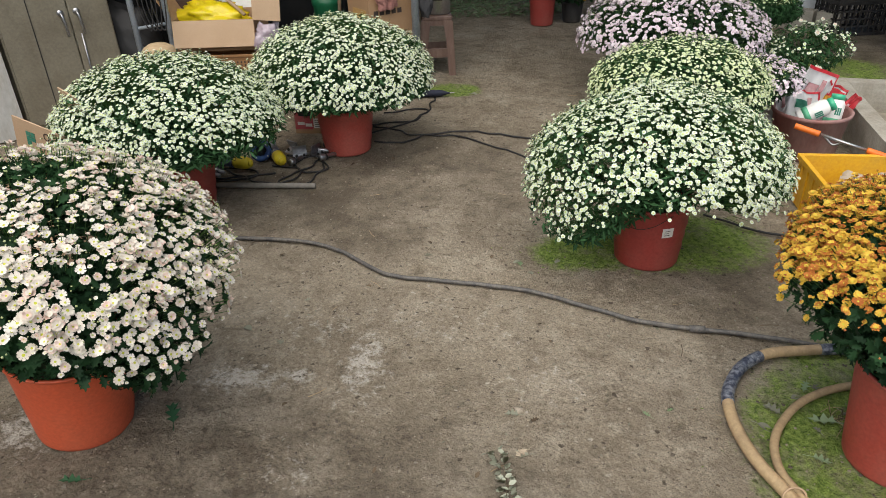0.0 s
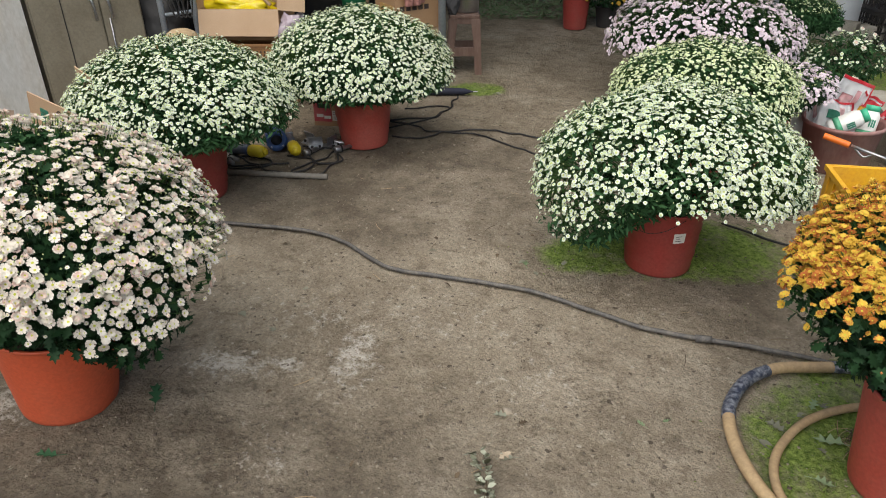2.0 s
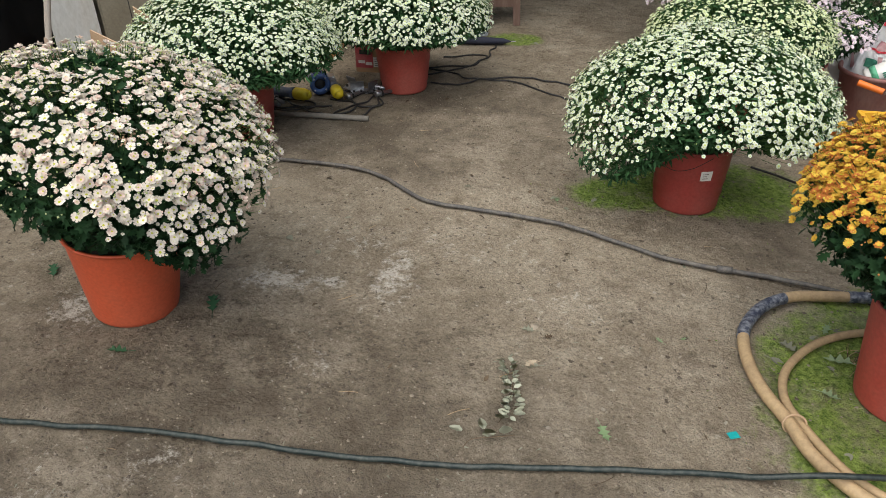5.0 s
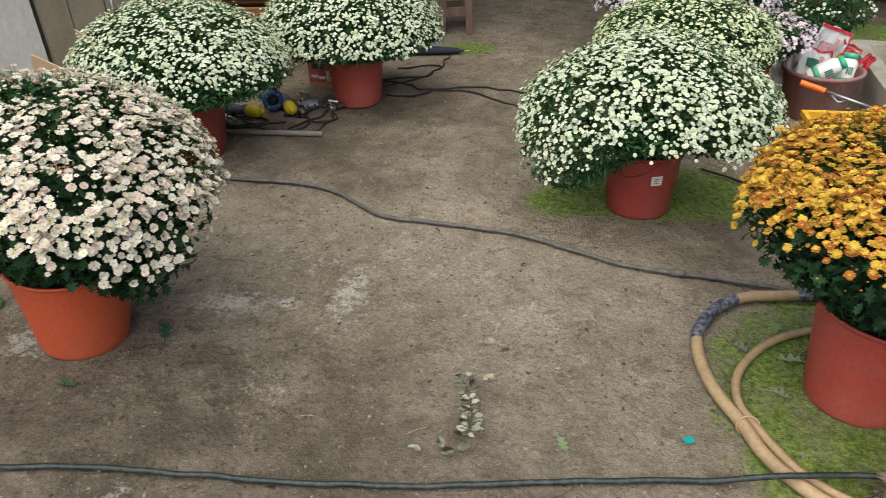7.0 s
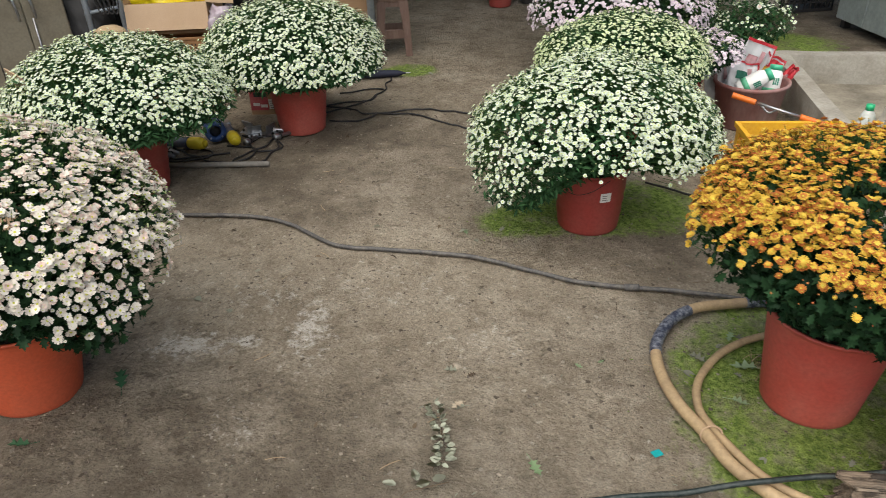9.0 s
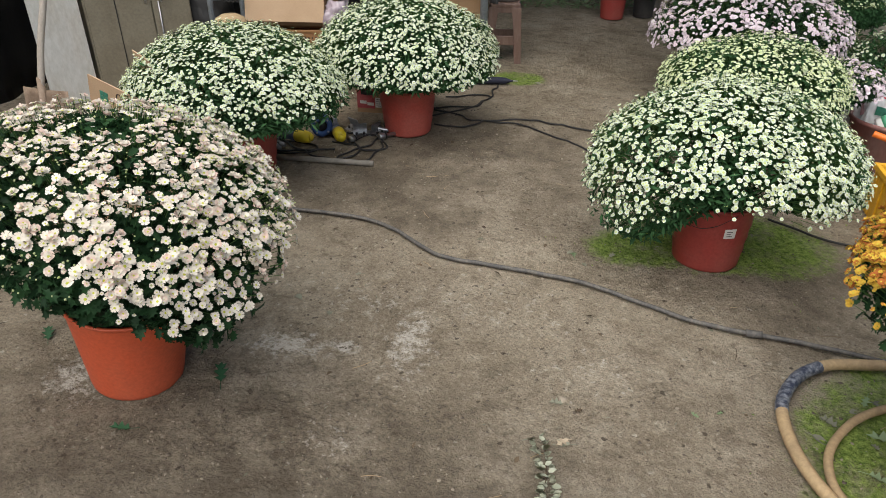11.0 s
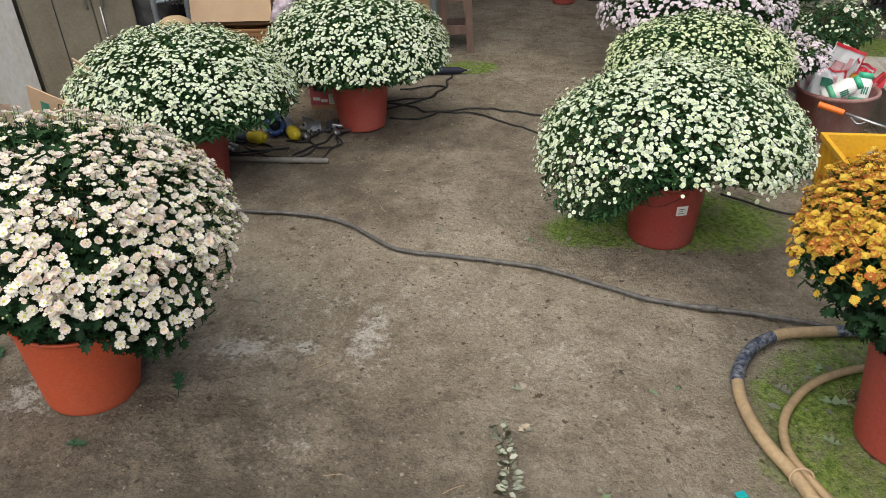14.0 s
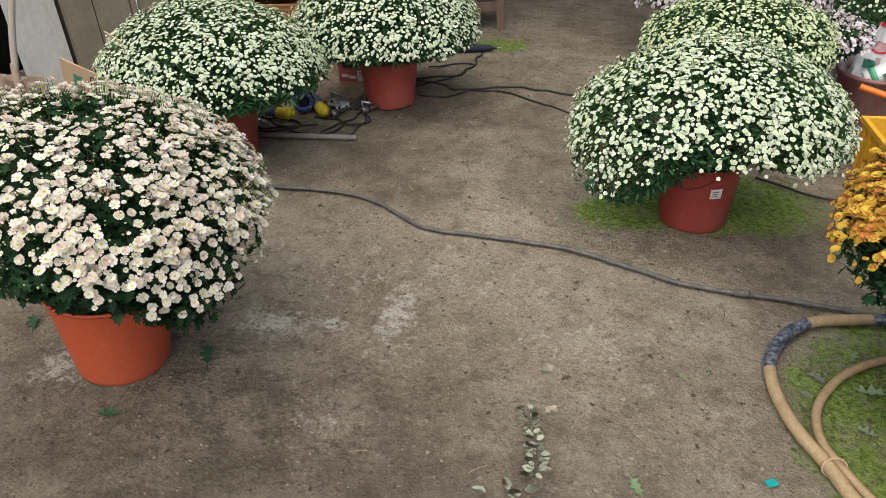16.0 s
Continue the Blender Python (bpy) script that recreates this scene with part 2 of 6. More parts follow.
CENTRE_PALE = organic("pale flower centre", (0.5, 0.58, 0.18), (0.66, 0.7, 0.36), 0.1)
BUD = organic("buds", (0.30, 0.40, 0.12), (0.62, 0.64, 0.38), 0.15)
BUD_RED = organic("red buds", (0.42, 0.10, 0.04), (0.60, 0.30, 0.10), 0.15)
LEAF_DARK = organic("dark leaves", (0.004, 0.014, 0.007), (0.028, 0.074, 0.028), 0.04, 0.5)
LEAF_MID = organic("mid green leaves", (0.003, 0.014, 0.006), (0.056, 0.14, 0.054), 0.05, 0.6)
LEAF_DRY = organic("dry grey-green leaves", (0.16, 0.165, 0.12), (0.36, 0.36, 0.28), 0.15, 0.7)
LEAF_PALE = organic("wilted pale leaves", (0.33, 0.35, 0.26), (0.54, 0.56, 0.45), 0.15, 0.7)
LEAF_BROWN = organic("withered brown leaves", (0.05, 0.036, 0.024), (0.2, 0.15, 0.1), 0.05, 0.8)
LEAF_FRESH = organic("fresh green leaf", (0.15, 0.24, 0.11), (0.34, 0.43, 0.26), 0.2, 0.6)
LEAF_DEEP = organic("deep green fallen leaf", (0.02, 0.06, 0.03), (0.05, 0.12, 0.06), 0.1, 0.6)
LEAF_MOSS = organic("moss leaves", (0.07, 0.13, 0.02), (0.26, 0.36, 0.08), 0.2, 0.7)
STEM = organic("stems", (0.03, 0.075, 0.02), (0.10, 0.19, 0.055), 0.1, 0.5)
CARD = surface("cardboard", (0.40, 0.25, 0.135), (0.33, 0.20, 0.11), 0.85, 3, 400, relief=0.12, amount=0.5)
CARD_PALE = surface("pale cardboard", (0.52, 0.37, 0.24), (0.40, 0.27, 0.16), 0.85, 3, 400, relief=0.12, amount=0.4)
BLACK_RUBBER = surface("black rubber", (0.014, 0.014, 0.015), (0.045, 0.04, 0.036), 0.6, 12, 90, relief=0.3, amount=0.5)
GREY_HOSE = surface("weathered grey hose", (0.075, 0.072, 0.07), (0.24, 0.215, 0.185), 0.6, 30, 120, relief=0.6, amount=0.6)
GREEN_HOSE = surface("dark green hose", (0.009, 0.02, 0.02), (0.11, 0.115, 0.10), 0.5, 45, 90, relief=0.3, amount=0.5)
TAN_HOSE = surface("tan hose", (0.44, 0.315, 0.175), (0.26, 0.185, 0.11), 0.65, 14, 90, relief=0.3, amount=0.8)
BLUE_TAPE = surface("blue-black tape", (0.026, 0.034, 0.062), (0.40, 0.42, 0.45), 0.5, 55, 90, relief=0.3, amount=0.8, stretch=(1, 1, 1))
CONCRETE = surface("concrete", (0.37, 0.35, 0.30), (0.19, 0.165, 0.125), 0.9, 4, 60, relief=0.5, amount=0.7)
CONCRETE_DARK = surface("stained concrete", (0.31, 0.28, 0.215), (0.09, 0.075, 0.055), 0.85, 2.6, 60, relief=0.5, amount=0.9)
LOCKER = surface("beige locker steel", (0.26, 0.235, 0.175), (0.14, 0.11, 0.07), 0.5, 4, 60, metal=0.1, relief=0.08, amount=0.6)
WHITE_PANEL = surface("dirty white panel", (0.58, 0.585, 0.56), (0.38, 0.31, 0.21), 0.5, 2.5, 60, relief=0.08, amount=0.7, stretch=(1, 1, 0.4))
STEEL = surface("steel", (0.45, 0.46, 0.48), (0.25, 0.24, 0.23), 0.35, 8, 80, metal=0.9, relief=0.08)
GALV = surface("galvanised post", (0.36, 0.41, 0.46), (0.22, 0.24, 0.25), 0.45, 8, 80, metal=0.35, relief=0.08)
TARP = surface("black tarp", (0.012, 0.012, 0.013), (0.03, 0.028, 0.026), 0.6, 3, 40, relief=0.3)
BROWN_PLASTIC = surface("brown plastic", (0.15, 0.092, 0.072), (0.27, 0.19, 0.155), 0.5, 5, 60, relief=0.1, stretch=(6, 6, 1))
YELLOW = surface("yellow plastic", (0.72, 0.40, 0.02), (0.50, 0.28, 0.06), 0.45, 6, 60, relief=0.1)
LEMON = surface("lemon plastic", (0.72, 0.56, 0.02), (0.45, 0.34, 0.05), 0.4, 8, 60, relief=0.1)
ORANGE = surface("orange grip", (0.72, 0.16, 0.015), (0.5, 0.14, 0.03), 0.5, 10, 60, relief=0.1)
WHITE_PAINT = surface("white enamel", (0.72, 0.76, 0.80), (0.5, 0.5, 0.48), 0.35, 3, 60, relief=0.05, amount=0.3)
GREY_SHEET = surface("grey-green sheet", (0.34, 0.39, 0.38), (0.22, 0.25, 0.24), 0.5, 8, 40, relief=0.15)
BLACK_PLASTIC = surface("black plastic", (0.02, 0.02, 0.021), (0.07, 0.06, 0.05), 0.55, 8, 60, relief=0.15)
WHITE_PLASTIC = surface("white plastic", (0.74, 0.75, 0.73), (0.55, 0.54, 0.5), 0.4, 8, 60, relief=0.05, amount=0.4)
GREEN_PLASTIC = surface("green plastic", (0.01, 0.13, 0.055), (0.02, 0.09, 0.04), 0.4, 8, 60, relief=0.05)
RED_PRINT = surface("red print", (0.66, 0.03, 0.05), (0.6, 0.1, 0.11), 0.4, 8, 60, relief=0.05)
BLUE_PRINT = surface("blue print", (0.05, 0.10, 0.38), (0.05, 0.08, 0.28), 0.4, 8, 60, relief=0.05)
NAVY = surface("navy cloth", (0.018, 0.022, 0.045), (0.04, 0.045, 0.06), 0.8, 10, 60, relief=0.3)
TEAL = surface("teal plastic scrap", (0.01, 0.36, 0.36), (0.02, 0.25, 0.25), 0.4, 8, 60)
STRAW = surface("straw", (0.46, 0.34, 0.2), (0.30, 0.2, 0.1), 0.8, 20, 80, relief=0.6, stretch=(1, 1, 6))
TIMBER = timber_material()
LABEL_WHITE = surface("paper label", (0.72, 0.70, 0.66), (0.6, 0.56, 0.5), 0.7, 8, 60, relief=0.05, amount=0.3)
INK = surface("dark ink", (0.05, 0.035, 0.03), (0.09, 0.07, 0.05), 0.8, 9, 60, relief=0.05)
GREEN_INK = surface("green ink", (0.04, 0.22, 0.15), (0.08, 0.26, 0.18), 0.8, 9, 60, relief=0.05)
CLOTH_GREY = surface("grey cloth", (0.05, 0.05, 0.055), (0.1, 0.1, 0.1), 0.9, 10, 70, relief=0.4)
GLOVE = surface("dirty pink glove", (0.42, 0.20, 0.17), (0.2, 0.1, 0.08), 0.9, 14, 70, relief=0.4)
STONE = surface("stone", (0.36, 0.31, 0.24), (0.2, 0.168, 0.13), 0.9, 20, 90, relief=0.4)
BURLAP = surface("burlap", (0.24, 0.18, 0.13), (0.14, 0.1, 0.07), 0.95, 10, 90, relief=0.8)


# ---- shape helpers ----
def finish(name, bm, mats, smooth=True):
    me = bpy.data.meshes.new(name)
    bmesh.ops.recalc_face_normals(bm, faces=bm.faces)
    bm.to_mesh(me)
    bm.free()
    for m in mats if isinstance(mats, (list, tuple)) else (mats,):
        me.materials.append(m)
    if smooth:
        me.polygons.foreach_set("use_smooth", [True] * len(me.polygons))
    return me


def part(name, bm, mats, parent, label="", at=None, smooth=False):
    me = bm if isinstance(bm, bpy.types.Mesh) else finish(name, bm, mats, smooth)
    ob = new(name, me)
    ob.parent = parent
    if at is not None:
        ob.matrix_basis = at
    return tagged(ob, label) if label else ob


def thing(name, at, label, category, group="", kind=""):
    ob = new(name)
    ob.empty_display_size = 0.1
    ob.matrix_basis = at
    return tagged(ob, label, category, group, kind)


def solo(name, bm, mats, at, label, category, group="", kind="", smooth=False):
    ob = new(name, bm if isinstance(bm, bpy.types.Mesh) else finish(name, bm, mats, smooth))
    ob.matrix_basis = at
    return tagged(ob, label, category, group, kind)


def box(bm, x0, y0, z0, x1, y1, z1, bevel=0.0, m=None):
    r = bmesh.ops.create_cube(bm, size=1)
    vs = r["verts"]
    for v in vs:
        v.co = Vector(((x0, x1)[v.co.x > 0], (y0, y1)[v.co.y > 0], (z0, z1)[v.co.z > 0]))
        if m is not None:
            v.co = m @ v.co
    if bevel:
        es = list({e for v in vs for e in v.link_edges})
        bmesh.ops.bevel(bm, geom=es, offset=bevel, segments=2, affect="EDGES", profile=0.6)
    return bm


def boxed(*a, bevel=0.0, m=None):
    return box(bmesh.new(), *a, bevel=bevel, m=m)


def lathe(profile, n=40, wobble=0.0, seed=0, close=False):
    """A turned shape from (radius, z) pairs, slightly out of round."""
    bm = bmesh.new()
    rings = []
    for r, z in profile:
        ring = []
        for k in range(n):
            a = 2 * math.pi * k / n
            q = r * (1 + wobble * math.sin(2 * a + seed) + wobble * 0.6 * math.sin(3 * a + 2 * seed + z * 6))
            ring.append(bm.verts.new((q * math.cos(a), q * math.sin(a), z)))
        rings.append(ring)
    for a, b in zip(rings, rings[1:]):
        for k in range(n):
            bm.faces.new((a[k], a[(k + 1) % n], b[(k + 1) % n], b[k]))
    if close:
        bm.faces.new(rings[0][::-1])
        bm.faces.new(rings[-1])
    return bm


def spline(points, step=0.01):
    """A smooth line through the points, in even steps."""
    p = [Vector(q) for q in points]
    p = [p[0] * 2 - p[1]] + p + [p[-1] * 2 - p[-2]]
    out = []
    for a, b, c, d in zip(p, p[1:], p[2:], p[3:]):
        k = max(2, int((c - b).length / step))
        for i in range(k):
            t = i / k
            out.append(0.5 * ((2 * b) + (c - a) * t + (2 * a - 5 * b + 4 * c - d) * t * t + (3 * b - a - 3 * c + d) * t ** 3))
    out.append(p[-2])
    return out


def tube(points, r, n=8, step=0.012, rib=0.0, rib_len=0.012, bm=None, smooth_line=True, taper=1.0, waver=0.0):
    bm = bm or bmesh.new()
    line = spline(points, step) if smooth_line else [Vector(q) for q in points]
    if waver:
        line = [q + Vector((noise.noise(q * 9), noise.noise(q * 9 + Vector((7, 0, 0))), 0.0)) * waver for q in line]
    rings, run = [], 0.0
    for k, q in enumerate(line):
        d = (line[min(k + 1, len(line) - 1)] - line[max(k - 1, 0)]).normalized()
        if k:
            run += (q - line[k - 1]).length
        s = d.cross(Vector((0, 0, 1)))
        s = s.normalized() if s.length > 1e-3 else Vector((1, 0, 0))
        u = s.cross(d)
        rr = r * (1 + (taper - 1) * k / max(1, len(line) - 1)) + (rib * math.sin(2 * math.pi * run / rib_len) if rib else 0)
        rings.append([bm.verts.new(q + s * rr * math.cos(2 * math.pi * i / n) + u * rr * math.sin(2 * math.pi * i / n)) for i in range(n)])
    for a, b in zip(rings, rings[1:]):
        for i in range(n):
            bm.faces.new((a[i], a[(i + 1) % n], b[(i + 1) % n], b[i]))
    bm.faces.new(rings[0][::-1])
    bm.faces.new(rings[-1])
    return bm


def bag(w, d, h, seed, rough=0.25, n=20):
    """A crumpled bag or cloth lump, standing on z = 0."""
    bm = bmesh.new()
    bmesh.ops.create_icosphere(bm, subdivisions=4, radius=1)
    for v in bm.verts:
        q = v.co.copy()
        k = 1 + rough * (noise.noise(q * 1.7 + Vector((seed, 0, 0))) + 0.6 * noise.noise(q * 4.1 + Vector((0, seed, 0))) + 0.35 * noise.noise(q * 9 + Vector((0, 0, seed))))
        v.co = Vector((q.x * w / 2 * k, q.y * d / 2 * k, max(-0.92, q.z * k) * h / 2 + h / 2 * 0.92))
    return bm


def leaf_mesh(name, mat, size, seed, lobes=True):
    """One lobed leaf lying on the ground, slightly curled."""
    rng = random.Random(seed)
    bm = bmesh.new()
    pts = [(0, 0), (0.05, 0.12), (0.28, 0.2), (0.1, 0.32), (0.36, 0.48), (0.11, 0.56), (0.27, 0.78), (0.1, 0.77), (0, 1.0)] if lobes else [(0, 0), (0.14, 0.1), (0.27, 0.32), (0.28, 0.5), (0.2, 0.75), (0, 1.0)]
    rim = pts + [(-x * rng.uniform(0.8, 1.1), y) for x, y in pts[-2:0:-1]]
    z = lambda x, y: 0.35 * abs(x) + 0.16 * math.sin(y * 3 + seed) * y + 0.03
    mid = [bm.verts.new((0, y * size, z(0, y) * size)) for y in (0.3, 0.6)]
    vs = [bm.verts.new((x * size, y * size, z(x, y) * size)) for x, y in rim]
    n = len(vs)
    for k in range(n):
        a, b = vs[k], vs[(k + 1) % n]
        c = mid[0] if (rim[k][1] + rim[(k + 1) % n][1]) < 0.9 else mid[1]
        bm.faces.new((a, b, c))
    for k in range(n):
        a, b = vs[k], vs[(k + 1) % n]
        ca = mid[0] if (rim[k - 1][1] + rim[k][1]) < 0.9 else mid[1]
        cb = mid[0] if (rim[k][1] + rim[(k + 1) % n][1]) < 0.9 else mid[1]
        if ca is not cb:
            bm.faces.new((ca, a, cb))
    stalk = tube([(0, 0.02 * size, 0.03 * size), (0.01 * size, -0.18 * size, 0.04 * size), (0.03 * size, -0.35 * size, 0.03 * size)], 0.018 * size, 5, 0.1 * size, bm=bm)
    return finish(name, stalk, mat)


# ---- many small pieces in one mesh ----
def pack(name, verts, tris, mat_index, mats):
    me = bpy.data.meshes.new(name)
    me.vertices.add(len(verts))
    me.vertices.foreach_set("co", np.ascontiguousarray(verts, dtype=np.float32).ravel())
    me.loops.add(len(tris) * 3)
    me.loops.foreach_set("vertex_index", np.ascontiguousarray(tris, dtype=np.int32).ravel())
    me.polygons.add(len(tris))
    me.polygons.foreach_set("loop_start", np.arange(0, len(tris) * 3, 3, dtype=np.int32))
    me.polygons.foreach_set("loop_total", np.full(len(tris), 3, dtype=np.int32))
    for m in mats:
        me.materials.append(m)
    me.polygons.foreach_set("material_index", np.ascontiguousarray(mat_index, dtype=np.int32))
    me.update(calc_edges=True)
    return me


def spread(template, frames, places, scales):
    """Copies of a small template (verts, tris, material of each tri), one for each frame."""
    tv, tt, tm = template
    v = np.einsum("nij,kj->nki", frames * scales[:, None, None], tv) + places[:, None, :]
    t = tt[None] + (np.arange(len(places)) * len(tv))[:, None, None]
    return v.reshape(-1, 3), t.reshape(-1, 3), np.tile(tm, len(places))


def join(chunks):
    vs, ts, ms, k = [], [], [], 0
    for v, t, m in chunks:
        vs.append(v), ts.append(t + k), ms.append(m)
        k += len(v)
    return np.concatenate(vs), np.concatenate(ts), np.concatenate(ms)


def frames_from(normals, rng):
    z = normals / np.linalg.norm(normals, axis=1, keepdims=True)
    r = rng.normal(size=z.shape)
    x = np.cross(r, z)
    x /= np.linalg.norm(x, axis=1, keepdims=True)
    return np.stack([x, np.cross(z, x), z], axis=2)


def blossom(petals, cup, inner=0, core=0.28, broad=1.0, seed=0, inner_mat=2, tip=0.5):
    """A flower of radius 1 that faces +z: material 0 petals, 1 centre, 2 inner petals."""
    rng = np.random.default_rng(seed)
    v, t, m = [], [], []

    def layer(n, r0, r1, z0, lift, turn, mat):
        base = len(v)
        for k in range(n):
            a = 2 * math.pi * k / n + turn
            v.append((r0 * math.cos(a), r0 * math.sin(a), z0))
        for k in range(n):
            a = 2 * math.pi * (k + 0.5) / n + turn + rng.uniform(-0.08, 0.08)
            w = math.pi / n * broad
            q = r1 * rng.uniform(0.86, 1.08)
            zz = z0 + lift * rng.uniform(0.5, 1.4)
            i = len(v)
            v.append((0.78 * q * math.cos(a - w), 0.78 * q * math.sin(a - w), z0 + lift * 0.75))
            v.append((q * math.cos(a - w * tip), q * math.sin(a - w * tip), zz))
            v.append((q * math.cos(a + w * tip), q * math.sin(a + w * tip), zz))
            v.append((0.78 * q * math.cos(a + w), 0.78 * q * math.sin(a + w), z0 + lift * 0.75))
            b0, b1 = base + k, base + (k + 1) % n
            for tri in ((b0, i, b1), (i, i + 3, b1), (i, i + 1, i + 3), (i + 1, i + 2, i + 3)):
                t.append(tri), m.append(mat)
        return base

    base = layer(petals, core, 1.0, 0.0, cup, 0.0, 0)
    n = petals
    if inner:
        b2 = layer(inner, core * 0.8, 0.66, 0.10, cup + 0.22, 0.4, inner_mat)
        n, base = inner, b2
    top = len(v)
    v.append((0, 0, 0.24 + (0.06 if inner else 0)))
    for k in range(n):
        t.append((base + k, base + (k + 1) % n, top)), m.append(1)
    return np.array(v, float), np.array(t, int), np.array(m, int)


def lobed_leaf():
    half = [(0.05, 0.2, 0.02), (0.21, 0.27, 0.07), (0.12, 0.38, 0.03), (0.3, 0.53, 0.08), (0.15, 0.6, 0.03), (0.23, 0.81, 0.05), (0.08, 0.8, 0.0)]
    rim = [(0, 0, 0)] + half + [(0, 1.0, -0.1)] + [(-x, y, z) for x, y, z in half[::-1]]
    v = rim + [(0, 0.35, -0.02), (0, 0.66, -0.03)]
    n = len(rim)
    t = [(k, (k + 1) % n, n if rim[k][1] + rim[(k + 1) % n][1] < 1.05 else n + 1) for k in range(n)] + [(4, n + 1, n), (n - 4, n, n + 1)]
    return np.array(v, float), np.array(t, int), np.zeros(len(t), int)


def slim_leaf():
    v = [(0, 0, 0), (0.13, 0.4, 0.03), (0, 1.0, -0.05), (-0.13, 0.4, 0.03), (0, 0.42, -0.01)]
    return np.array(v, float), np.array([(0, 1, 4), (1, 2, 4), (2, 3, 4), (3, 0, 4)]), np.zeros(4, int)


def bud_shape():
    v = [(0, 0, -1.2), (1, 0, 0), (0, 1, 0), (-1, 0, 0), (0, -1, 0), (0, 0, 1)]
    t = [(0, 2, 1), (0, 3, 2), (0, 4, 3), (0, 1, 4), (5, 1, 2), (5, 2, 3), (5, 3, 4), (5, 4, 1)]
    return np.array(v, float), np.array(t, int), np.zeros(8, int)


def twig_shape():
    v = [(0.5, 0, 0), (-0.25, 0.43, 0), (-0.25, -0.43, 0), (0.4, 0, 1), (-0.2, 0.35, 1), (-0.2, -0.35, 1)]
    t = [(0, 1, 4), (0, 4, 3), (1, 2, 5), (1, 5, 4), (2, 0, 3), (2, 3, 5)]
    return np.array(v, float), np.array(t, int), np.zeros(6, int)


def lumps(d, seed):
    k = np.random.default_rng(seed).uniform(2.2, 5.5, (6, 3)) * np.random.default_rng(seed + 1).choice([-1, 1], (6, 3))
    ph = np.random.default_rng(seed + 2).uniform(0, 6.28, 6)
    return np.sin(d @ k.T + ph).sum(axis=1) / 6


def mound(rng, n, radius, waist, top, bottom, seed, lowest=2.0, shift=(0, 0), power=0.85, uneven=0.09):
    """Places on a plant's dome and the way out of it, evenly spread; heights from the ground."""
    c = 1 - rng.uniform(0, 1, n * 3) * (1 - math.cos(lowest))
    ph = rng.uniform(0, 2 * math.pi, n * 3)
    s = np.sqrt(1 - c * c)
    d = np.stack([s * np.cos(ph), s * np.sin(ph), c], axis=1)
    keep = rng.uniform(0, 1, n * 3) < np.clip(0.75 + 0.4 * s, 0, 1)
    d = d[keep][:n]
    k = 1 + uneven * lumps(d, seed)
    h = np.where(d[:, 2] > 0, top - waist, waist - bottom)
    rr = np.linalg.norm(d[:, :2], axis=1, keepdims=True)
    flat = d[:, :2] / np.maximum(rr, 1e-6) * np.where(d[:, 2:] > 0, rr ** power, rr ** 2.2)
    p = np.stack([flat[:, 0] * radius * k, flat[:, 1] * radius * k, waist + d[:, 2] * h * k], axis=1)
    p[:, 0] += shift[0] * (p[:, 2] - waist)
    p[:, 1] += shift[1] * (p[:, 2] - waist)
    out = np.stack([d[:, 0] / radius, d[:, 1] / radius, d[:, 2] / h], axis=1)
    out /= np.linalg.norm(out, axis=1, keepdims=True)
    return p, out


